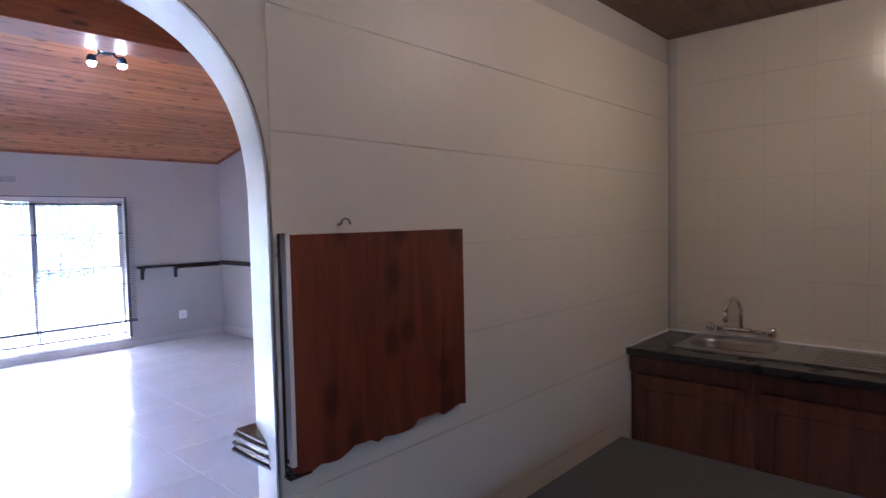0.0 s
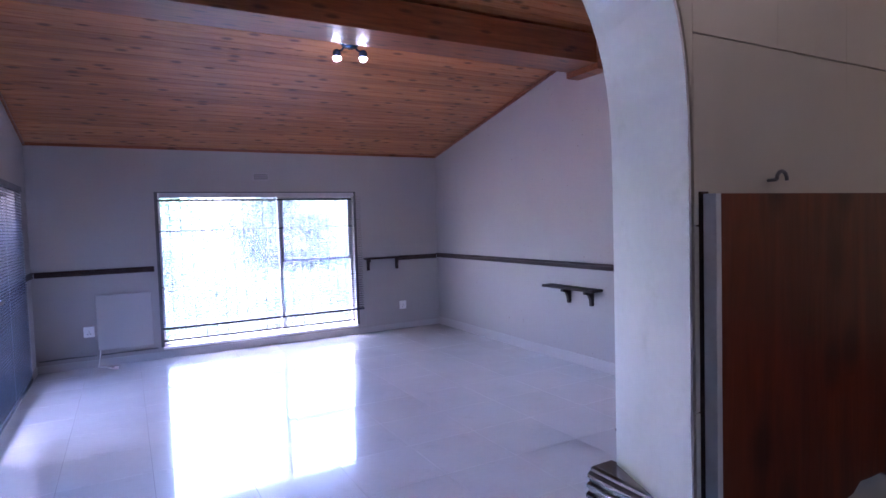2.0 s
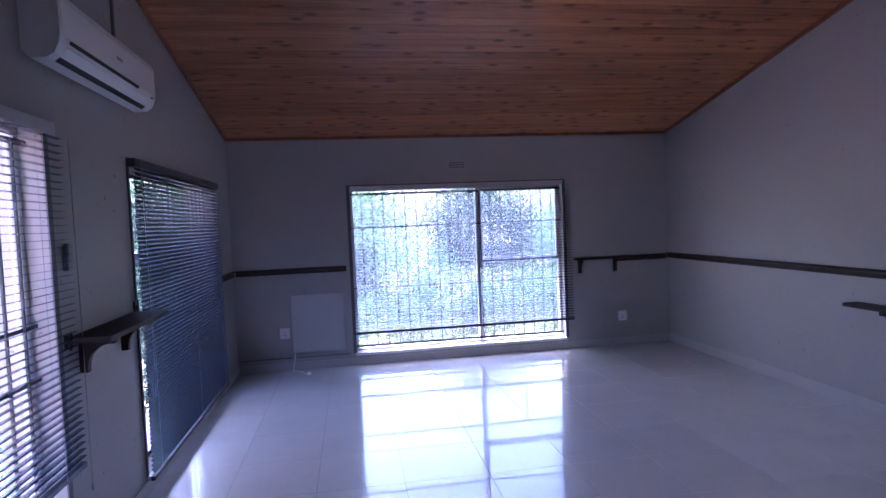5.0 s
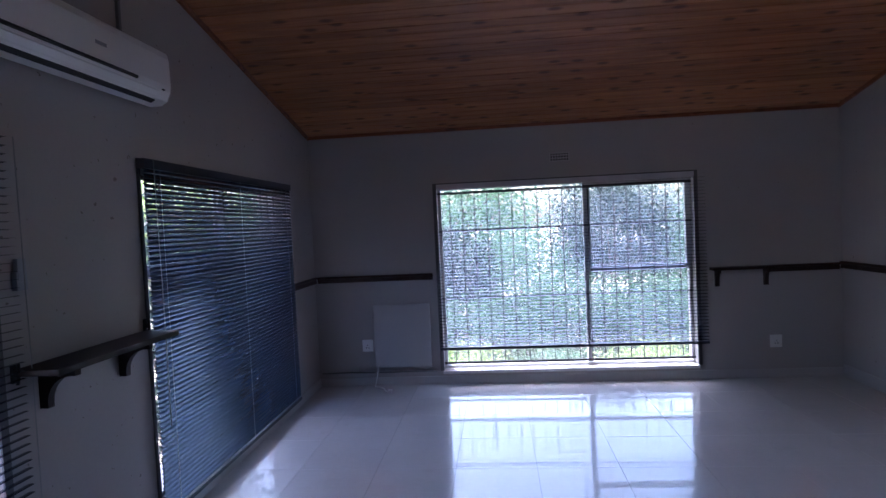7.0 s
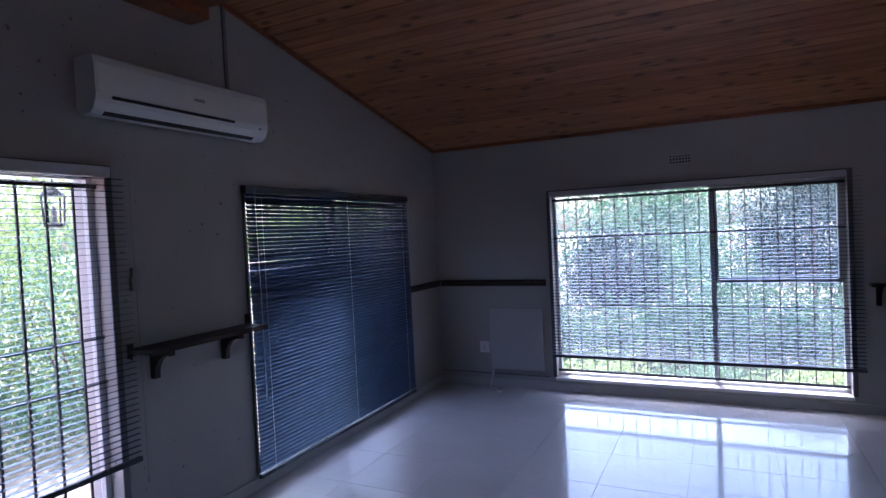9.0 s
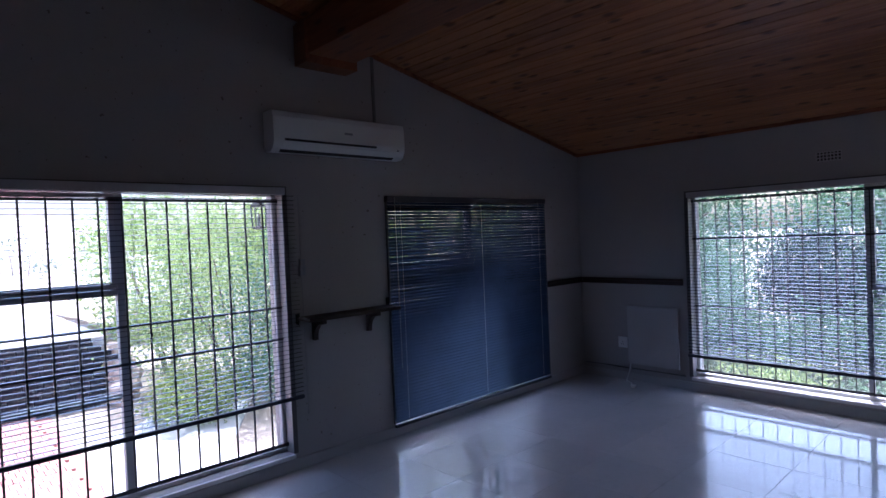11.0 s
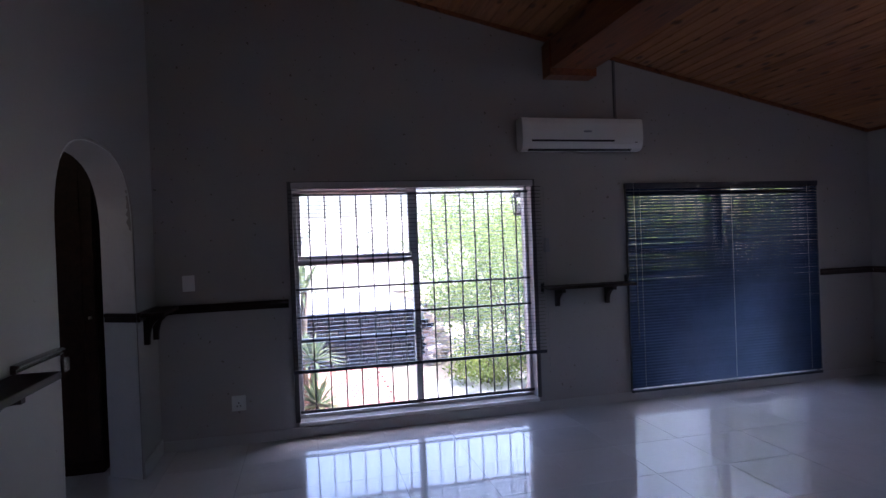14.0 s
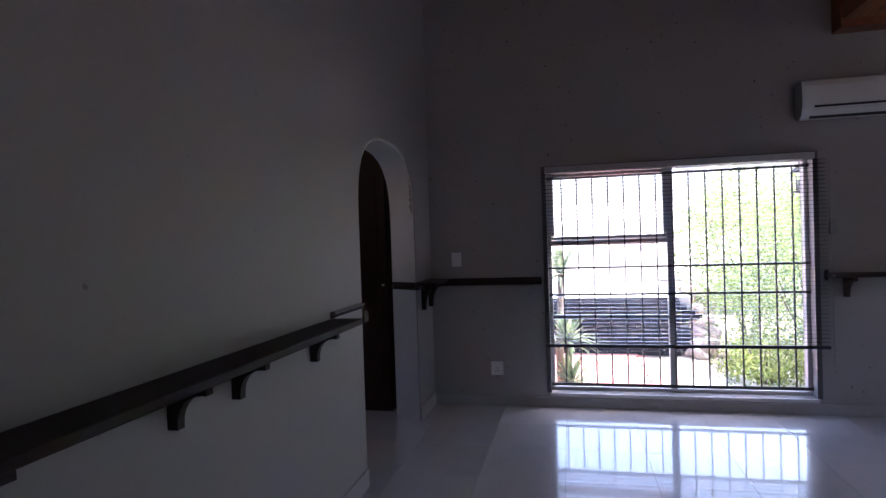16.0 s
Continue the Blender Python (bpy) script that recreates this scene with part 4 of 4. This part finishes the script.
def kitchen_table():
    t = thing("kitchen_table", "dark grey laminate-topped table near the tiled wall", "table")
    x0, x1, y0, y1, z = 2.02, 2.93, -1.95, -0.45, 0.735
    part("tabletop", box_bm(x0, x1, y0, y1, z - 0.032, z, 0.006), GREY_TOP, t)
    part("apron", box_bm(x0 + 0.05, x1 - 0.05, y1 - 0.075, y1 - 0.055, z - 0.12, z - 0.032), DARK_WOOD, t)
    part("apron", box_bm(x0 + 0.05, x1 - 0.05, y0 + 0.055, y0 + 0.075, z - 0.12, z - 0.032), DARK_WOOD, t)
    for x in (x0 + 0.05, x1 - 0.07):
        part("apron", box_bm(x, x + 0.02, y0 + 0.075, y1 - 0.075, z - 0.12, z - 0.032), DARK_WOOD, t)
        for y in (y0 + 0.04, y1 - 0.09):
            part("leg", box_bm(x - 0.012, x + 0.036, y, y + 0.05, 0.0, z - 0.033, 0.004), DARK_WOOD, t)


kitchen_table()
cup = thing("tall_cupboard", "tall dark brown wooden kitchen cupboard", "cupboard")
part("carcass", box_bm(0.0, 0.28, -2.3, -0.30, 0.0, 2.30, 0.004), DARK_WOOD, cup)
for k in range(4):
    a = -2.3 + 0.5 * k
    dr = part("door", box_bm(0.281, 0.30, a + 0.006, a + 0.494, 0.09, 2.28, 0.004), DARK_WOOD, cup)
    part("door_panel", box_bm(0.30, 0.306, a + 0.08, a + 0.42, 0.18, 2.18, 0.003), DARK_WOOD, dr)
    part("knob", box_bm(0.30, 0.32, a + 0.45, a + 0.47, 1.05, 1.07, 0.004), DULL_METAL, dr, "small metal knob")
kl = thing("kitchen_ceiling_light", "round opal kitchen ceiling light, switched on", "ceiling light")
part("base", turned_bm([(0.10, -0.02), (0.11, 0.0)], 24), SOCKET_WHITE, kl).location = (2.95, -1.15, ZK)
part("diffuser", turned_bm([(0.03, -0.09), (0.08, -0.075), (0.105, -0.045), (0.10, -0.021)], 24), glow_mat("lit_opal_diffuser", (1.0, 0.74, 0.43), 1.7), kl, "glowing opal glass").location = (2.95, -1.15, ZK)


# ---- outside ----
solid("ground", box_bm(-300, 300, -300, 300, GZ - 0.5, GZ), GROUND, "dry garden soil with sparse grass", "ground", "structure")
solid("floor_slab", box_bm(-0.24, 6.5, -3.4, YN + 0.24, GZ - 0.1, -0.012), GROUT, "concrete floor slab under the tiles", "floor", "structure")
solid("path", prism_bm([(-0.3, 2.6), (-2.6, 2.5), (-4.6, 2.7), (-6.4, 3.3), (-7.6, 4.9), (-6.6, 5.6), (-4.4, 4.3), (-2.6, 4.2), (-0.3, 7.5)], "z", GZ, GZ + 0.03), CONCRETE,
      "pale concrete garden path with a curved edge", "path", "structure")
solid("terrace", box_bm(-19.0, -8.75, -6, 3.75, GZ, 0.0, 0.02), CONCRETE, "pale sunlit concrete terrace above a retaining wall", "terrace", "structure")
bm = bmesh.new()
grid = [[bm.verts.new((-15.5 - 1.0 * i, -16 + 1.5 * j, (-0.12 if i == 0 else -0.05 + 3.3 * (i / 14) ** 0.8 + 0.35 * noise.noise((i * 0.6, j * 0.5, 2.0))) if i < 15 else GZ)) for j in range(17)] for i in range(16)]
for i in range(15):
    for j in range(16):
        bm.faces.new((grid[i][j], grid[i][j + 1], grid[i + 1][j + 1], grid[i + 1][j])).smooth = True
bmesh.ops.recalc_face_normals(bm, faces=bm.faces[:])
solid("bank", bm, BANK_SOIL, "pale dry earth bank rising behind the terrace", "bank", "structure")


def leaves_mesh(name, material, centre, radii, count, size, seed, hollow=0.55, flat=0.0):
    """Many small folded leaves, in clumps, round an uneven crown."""
    r = np.random.RandomState(seed)
    clumps = max(14, count // 60)
    d = r.normal(size=(clumps, 3))
    d /= np.linalg.norm(d, axis=1)[:, None]
    d[:, 2] = np.maximum(d[:, 2], -0.55)
    rad = hollow + (1.08 - hollow) * r.rand(clumps, 1) ** 0.6
    cc = d * rad * np.array(radii) + np.array(centre)
    pick = r.randint(0, clumps, count)
    spread = np.array(radii).mean() * 0.17
    pos = cc[pick] + r.normal(size=(count, 3)) * spread
    nrm = r.normal(size=(count, 3)) + np.array((0, 0, 0.6))
    nrm /= np.linalg.norm(nrm, axis=1)[:, None]
    t = np.cross(nrm, r.normal(size=(count, 3)))
    t /= np.linalg.norm(t, axis=1)[:, None]
    b = np.cross(nrm, t)
    s = size * (0.6 + 0.8 * r.rand(count, 1))
    v = np.stack([pos - t * s, pos + b * s * 0.42, pos + t * s, pos - b * s * 0.42], axis=1).reshape(-1, 3)
    f = np.arange(count * 4).reshape(-1, 4)
    me = bpy.data.meshes.new(name)
    me.from_pydata(v.tolist(), [], f.tolist())
    me.materials.append(material)
    return me


def bush(name, label, centre, radii, count, size, material, seed, category="bush"):
    ob = thing(name, label, category, "garden bushes")
    crown = new("crown", leaves_mesh("crown", material, centre, radii, count, size, seed))
    crown.parent = ob
    bm = bmesh.new()
    r = random.Random(seed)
    for k in range(7):
        a = 2 * math.pi * k / 7 + r.random()
        e = (centre[0] + radii[0] * 0.6 * math.cos(a), centre[1] + radii[1] * 0.6 * math.sin(a), centre[2] + radii[2] * r.uniform(0.1, 0.6))
        m = (centre[0] + radii[0] * 0.25 * math.cos(a), centre[1] + radii[1] * 0.25 * math.sin(a), (GZ + centre[2]) / 2)
        tube_bm([(centre[0] + 0.08 * math.cos(a), centre[1] + 0.08 * math.sin(a), GZ), m, e], 0.035, 6, bm=bm, taper=0.3)
    part("stems", bm, BARK, ob)
    return ob


def tree(name, label, base, height, crown_r, count, size, material, seed):
    ob = thing(name, label, "tree", "garden trees")
    r = random.Random(seed)
    x, y, z = base
    bm = tube_bm([(x, y, z), (x + 0.1, y + 0.06, z + height * 0.3), (x + 0.02, y - 0.08, z + height * 0.62), (x + 0.15, y, z + height * 0.85)], 0.17, 10, taper=0.35)
    for k in range(8):
        a = 2 * math.pi * k / 8 + r.random()
        h0 = height * r.uniform(0.35, 0.7)
        L = crown_r * r.uniform(0.6, 0.95)
        tube_bm([(x, y, z + h0), (x + L * 0.5 * math.cos(a), y + L * 0.5 * math.sin(a), z + h0 + L * 0.35), (x + L * math.cos(a), y + L * math.sin(a), z + h0 + L * 0.5)], 0.06, 7, bm=bm, taper=0.3)
    part("trunk", bm, BARK, ob)
    crown = new("crown", leaves_mesh("crown", material, (x, y, z + height * 0.55), (crown_r, crown_r, height * 0.45), count, size, seed, hollow=0.4))
    crown.parent = ob
    return ob


# west garden: a tall hedge, low shrubs, trees beyond the terrace
bush("hedge_bush", "tall bright green hedge bush in sunlight", (-7.6, 5.9, 0.35), (1.7, 1.7, 2.0), 24000, 0.036, LEAF_A, 11)
bush("hedge_bush", "tall pale green hedge bush in sunlight", (-5.7, 6.5, 0.2), (1.2, 1.4, 1.7), 14000, 0.034, LEAF_G, 12)
bush("hedge_bush", "tall yellow-green shrub in sunlight", (-8.6, 8.2, 1.2), (1.8, 1.8, 2.5), 14000, 0.045, LEAF_Y, 13)
bush("hedge_bush", "tall bright green hedge bush in sunlight", (-10.5, 5.4, 0.9), (1.7, 1.6, 2.1), 14000, 0.045, LEAF_A, 14)
bush("shrub", "low bright yellow-green shrub beside the path", (-6.2, 4.45, -0.85), (0.75, 0.65, 0.48), 4500, 0.035, LEAF_Y, 15)
# added to darken the shut blind's right part; shade is in the leaf colour
bush("garden_bush", "dense near-black shrub added outside the shut blind to darken it", (-1.5, 7.0, 0.35), (0.9, 0.9, 1.7), 12000, 0.036, LEAF_D, 16)
for k, (x, y, h, r) in enumerate(((-21, 7.6, 4.8, 2.2), (-17, 10.5, 4.6, 2.6), (-7.2, 10.4, 6.6, 2.6))):
    tree("garden_tree", "leafy garden tree beyond the terrace", (x, y, GZ), h, r, 1500, 0.15, LEAF_A, 30 + k)

for k, (x, y, z, r) in enumerate(((-21.5, 0.6, 1.9, 0.8), (-23.5, -4.2, 2.3, 0.7), (-19.0, 3.6, 1.5, 1.0), (-27.0, -1.6, 3.5, 1.0), (-26.0, -7.0, 3.2, 0.9), (-18.4, -3.4, 1.2, 0.5))):
    bush("shrub", "sparse sunlit shrub on the dry bank", (x, y, z), (r, r * 1.3, r * 0.8), 500, 0.07, LEAF_C, 90 + k)

# north garden: dense bushes and trees by the window; near-black ones stand for shade
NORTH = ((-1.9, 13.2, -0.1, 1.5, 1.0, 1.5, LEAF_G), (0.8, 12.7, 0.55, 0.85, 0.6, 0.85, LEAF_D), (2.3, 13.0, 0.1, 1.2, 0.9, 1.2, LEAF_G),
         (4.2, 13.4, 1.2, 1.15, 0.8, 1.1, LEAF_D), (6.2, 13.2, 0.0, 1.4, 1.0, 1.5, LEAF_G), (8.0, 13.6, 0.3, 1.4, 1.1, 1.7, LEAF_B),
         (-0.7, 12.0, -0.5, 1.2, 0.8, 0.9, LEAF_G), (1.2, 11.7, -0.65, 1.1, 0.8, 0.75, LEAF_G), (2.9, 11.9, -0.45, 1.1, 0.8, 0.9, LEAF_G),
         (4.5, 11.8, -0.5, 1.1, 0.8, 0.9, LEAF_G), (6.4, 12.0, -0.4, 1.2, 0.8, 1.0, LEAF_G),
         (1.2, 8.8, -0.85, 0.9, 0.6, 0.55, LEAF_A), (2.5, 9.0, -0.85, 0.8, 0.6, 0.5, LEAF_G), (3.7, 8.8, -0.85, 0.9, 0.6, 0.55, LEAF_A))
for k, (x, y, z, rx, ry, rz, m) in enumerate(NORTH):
    label = "near-black leafy bush standing in for shaded foliage" if m is LEAF_D else "dense sunlit leafy bush outside the window"
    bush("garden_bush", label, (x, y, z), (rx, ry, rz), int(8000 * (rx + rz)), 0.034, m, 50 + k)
for k, (x, y, h, r, m) in enumerate(((-3.8, 17.5, 4.6, 2.1, LEAF_G), (0.9, 17.6, 4.4, 2.2, LEAF_G), (5.4, 17.5, 4.8, 2.2, LEAF_C), (9.0, 17.5, 4.2, 2.2, LEAF_B), (-8.5, 17.5, 4.8, 2.6, LEAF_A))):
    tree("garden_tree", "sunlit tree at the back of the garden", (x, y, GZ), h, r, 15000, 0.065, m, 70 + k)


def yucca(base, height, spread, label, seed):
    ob = thing("yucca", label, "plant", "spiky garden plants")
    r = random.Random(seed)
    x, y, z = base
    part("trunk", tube_bm([(x, y, z), (x + 0.04, y - 0.03, z + height * 0.5), (x, y + 0.02, z + height)], 0.07, 10, taper=0.7), BARK, ob)
    bm = bmesh.new()
    for k in range(70):
        a, e = r.uniform(0, 6.283), r.uniform(-0.35, 1.35)
        L = spread * r.uniform(0.75, 1.1)
        d = Vector((math.cos(a) * math.cos(e), math.sin(a) * math.cos(e), math.sin(e)))
        side = Vector((-math.sin(a), math.cos(a), 0)) * 0.022
        o = Vector((x, y, z + height))
        p1, p2, p3 = o + d * 0.03, o + d * L * 0.55, o + d * L - Vector((0, 0, 0.18 * L * math.cos(e)))
        v = [bm.verts.new(q) for q in (p1 - side * 0.6, p1 + side * 0.6, p2 + side, p2 - side, p3)]
        bm.faces.new(v[:4])
        bm.faces.new((v[3], v[2], v[4]))
    part("blades", bm, YUCCA, ob)


yucca((-2.55, 1.12, GZ), 1.40, 0.46, "spiky yucca with a bare trunk near the window", 3)
yucca((-3.6, 1.02, GZ), 2.18, 0.52, "tall spiky yucca with drooping blades", 5)
yucca((-2.35, 1.16, GZ), 0.92, 0.42, "small spiky yucca low on the ground", 7)

def lantern(x, y, z):
    """A small iron lantern on a rod under the eaves; z is the underside of its base."""
    t = thing("hanging_lantern", "small dark iron lantern hanging under the eaves", "lantern")
    part("rod", tube_bm([(x, y, z + 0.24), (x, y, roof_z(y) + 0.03)], 0.005, 8), BAR_STEEL, t)
    part("cap", turned_bm([(0.072, 0.0), (0.060, 0.018), (0.020, 0.050), (0.008, 0.062)], 4), BAR_STEEL, t).location = (x, y, z + 0.18)
    part("base", turned_bm([(0.030, 0.0), (0.060, 0.008), (0.060, 0.020), (0.050, 0.024)], 4), BAR_STEEL, t).location = (x, y, z)
    for k in range(4):
        a = math.pi / 2 * k
        part("post", tube_bm([(x + 0.055 * math.cos(a), y + 0.055 * math.sin(a), z + 0.02), (x + 0.065 * math.cos(a), y + 0.065 * math.sin(a), z + 0.182)], 0.006, 6), BAR_STEEL, t)
    part("candle_tube", turned_bm([(0.014, 0.02), (0.014, 0.10), (0.004, 0.125)], 10), CORD, t).location = (x, y, z)


lantern(-0.67, 3.13, 1.72)

# ---- pieces of the setting ----
# dry-laid slate of the retaining wall, coloured near black to stand for its shade
rng = random.Random(21)
rw = thing("retaining_wall", "low slate retaining wall, its shade put into a near-black colour", "wall", kind="structure")
# near-black sheet darkens the joints, where the pale terrace would show
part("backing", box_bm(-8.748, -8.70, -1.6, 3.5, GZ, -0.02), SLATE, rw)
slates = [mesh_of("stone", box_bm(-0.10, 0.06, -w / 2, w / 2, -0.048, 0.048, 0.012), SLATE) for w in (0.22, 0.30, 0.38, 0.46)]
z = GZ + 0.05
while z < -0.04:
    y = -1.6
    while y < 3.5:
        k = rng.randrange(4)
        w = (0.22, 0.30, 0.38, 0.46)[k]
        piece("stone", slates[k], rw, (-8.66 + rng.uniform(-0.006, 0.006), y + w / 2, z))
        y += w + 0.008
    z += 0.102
rocks = [turned_bm([(0.10, -0.12), (0.19, -0.06), (0.20, 0.05), (0.12, 0.13)], 9) for _ in range(3)]
rock_meshes = []
for k, bm in enumerate(rocks):
    for v in bm.verts:
        v.co += noise.noise_vector(v.co * 5 + Vector((k * 7, 0, 0))) * 0.06
    rock_meshes.append(mesh_of("rock", bm, ROCK))
pile = thing("rock_edge", "rough sandstone rocks stacked at the wall's end", "rocks", kind="structure")
for k in range(34):
    zz = GZ + 0.10 + 0.2 * (k // 8)
    piece("rock", rock_meshes[k % 3], pile, (-8.9 + rng.uniform(-0.15, 0.55 - 0.1 * (k // 8)), 3.85 + rng.uniform(-0.2, 0.35), zz), (rng.uniform(0, 6), rng.uniform(0, 6), rng.uniform(0, 6)))

# brick paving of the yard
pave = thing("paving", "pink brick paving in the yard", "paving", kind="structure")
pm = mesh_of("paver", box_bm(-0.109, 0.109, -0.054, 0.054, 0.0, 0.035, 0.004), PAVING)
solid("paving_bed", box_bm(-8.6, -0.24, -1.6, 2.75, GZ + 0.001, GZ + 0.012), PAVING, "pink sand bed under the paving", "paving", "structure")
near = []
for i in range(38):
    for j in range(40):
        near.append((-0.45 - i * 0.222, 2.68 - j * 0.112 + (0.0 if i % 2 else 0.056)))
near = [p for p in near if p[0] > -8.55 and p[1] < 2.55 and p[1] > -1.0]
close = [p for p in near if -5.2 < p[0] < -2.4 and 0.2 < p[1]][:290]
for x, y in close:
    piece("paver", pm, pave, (x, y, GZ + 0.010 + rng.uniform(0, 0.004)))
rest = [p for p in near if p not in set(close)]
bm = bmesh.new()
vs, fs = [], []
for x, y in rest:
    z0, z1 = GZ + 0.012, GZ + 0.046 + rng.uniform(0, 0.004)
    n = len(vs)
    vs += [(x - 0.108, y - 0.053, z0), (x + 0.108, y - 0.053, z0), (x + 0.108, y + 0.053, z0), (x - 0.108, y + 0.053, z0),
           (x - 0.105, y - 0.050, z1), (x + 0.105, y - 0.050, z1), (x + 0.105, y + 0.050, z1), (x - 0.105, y + 0.050, z1)]
    fs += [(n + 4, n + 5, n + 6, n + 7), (n, n + 1, n + 5, n + 4), (n + 1, n + 2, n + 6, n + 5), (n + 2, n + 3, n + 7, n + 6), (n + 3, n, n + 4, n + 7)]
bm.free()
me = bpy.data.meshes.new("pavers")
me.from_pydata(vs, [], fs)
me.materials.append(PAVING)
ob = new("pavers", me)
ob.parent = pave
tagged(ob, kind="stuff")

# kitchen wall tiles
TH = 0.283
TW = (XK - 0.012 - JE - 0.004) / 11
kt = thing("tiling_hatch_wall", "cream painted wall tiles on the kitchen side of the arch wall", "tiles", kind="structure")
part("bedding", box_bm(JE + 0.004, XK, YK - 0.004, YK - 0.0005, 0.0, ZK), KITCHEN_GROUT, kt)
pts = [(0.0, 0.0), (JW - 0.003, 0.0)] + arch_curve(32, -0.003)[::-1]
part("arch_face", prism_bm(pts + [(JE + 0.0039, ZK), (0.0, ZK)], "y", YK - 0.009, YK - 0.0005), KITCHEN_TILE, kt)
me = mesh_of("tile", box_bm(-TW / 2 + 0.0001, TW / 2 - 0.0001, -0.003, 0.003, -TH / 2 + 0.0012, TH / 2 - 0.0012), KITCHEN_TILE)
rows = [0.063 + TH * (k + 0.5) for k in range(-1, 9)]
for i in range(11):
    for z in rows:
        if z + TH / 2 < ZK + 0.15:
            piece("tile", me, kt, (XK - 0.012 - TW * (i + 0.5), YK - 0.006, z), (rng.uniform(-0.001, 0.001), 0, rng.uniform(-0.001, 0.001)))
TW, TH = 0.201, 0.2415
rows = [2.206 - TH * (k - 0.5) for k in range(10)]
kt = thing("tiling_sink_wall", "cream painted wall tiles behind the sink", "tiles", kind="structure")
part("bedding", box_bm(XK - 0.004, XK - 0.0005, -2.9, YK - 0.012, 0.0, ZK), KITCHEN_GROUT, kt)
me = mesh_of("tile", box_bm(-0.003, 0.003, -TW / 2 + 0.0003, TW / 2 - 0.0003, -TH / 2 + 0.0010, TH / 2 - 0.0010), SINK_TILE)
for i in range(12):
    for z in rows:
        if z + TH / 2 < ZK + 0.15:
            piece("tile", me, kt, (XK - 0.006, -0.282 - TW * (i + 0.5), z), (0, rng.uniform(-0.001, 0.001), rng.uniform(-0.001, 0.001)))

# polished floor tiles
fl = thing("floor", "pale polished porcelain floor tiles with thin joints", "floor", kind="structure")
FT = 0.507
me = mesh_of("tile", box_bm(-FT / 2 + 0.0010, FT / 2 - 0.0010, -FT / 2 + 0.0010, FT / 2 - 0.0010, -0.010, 0.0), FLOOR_TILE)
for i in range(-1, 13):
    for j in range(-8, 14):
        x, y = 0.2155 + i * FT, 0.3605 + j * FT
        if y > 2.4 and x > XE + 0.3 or y < -0.6 and x > XK + 0.3:
            continue
        piece("tile", me, fl, (x, y, rng.uniform(-0.0004, 0.0)), (rng.uniform(-0.0006, 0.0006), rng.uniform(-0.0006, 0.0006), 0))
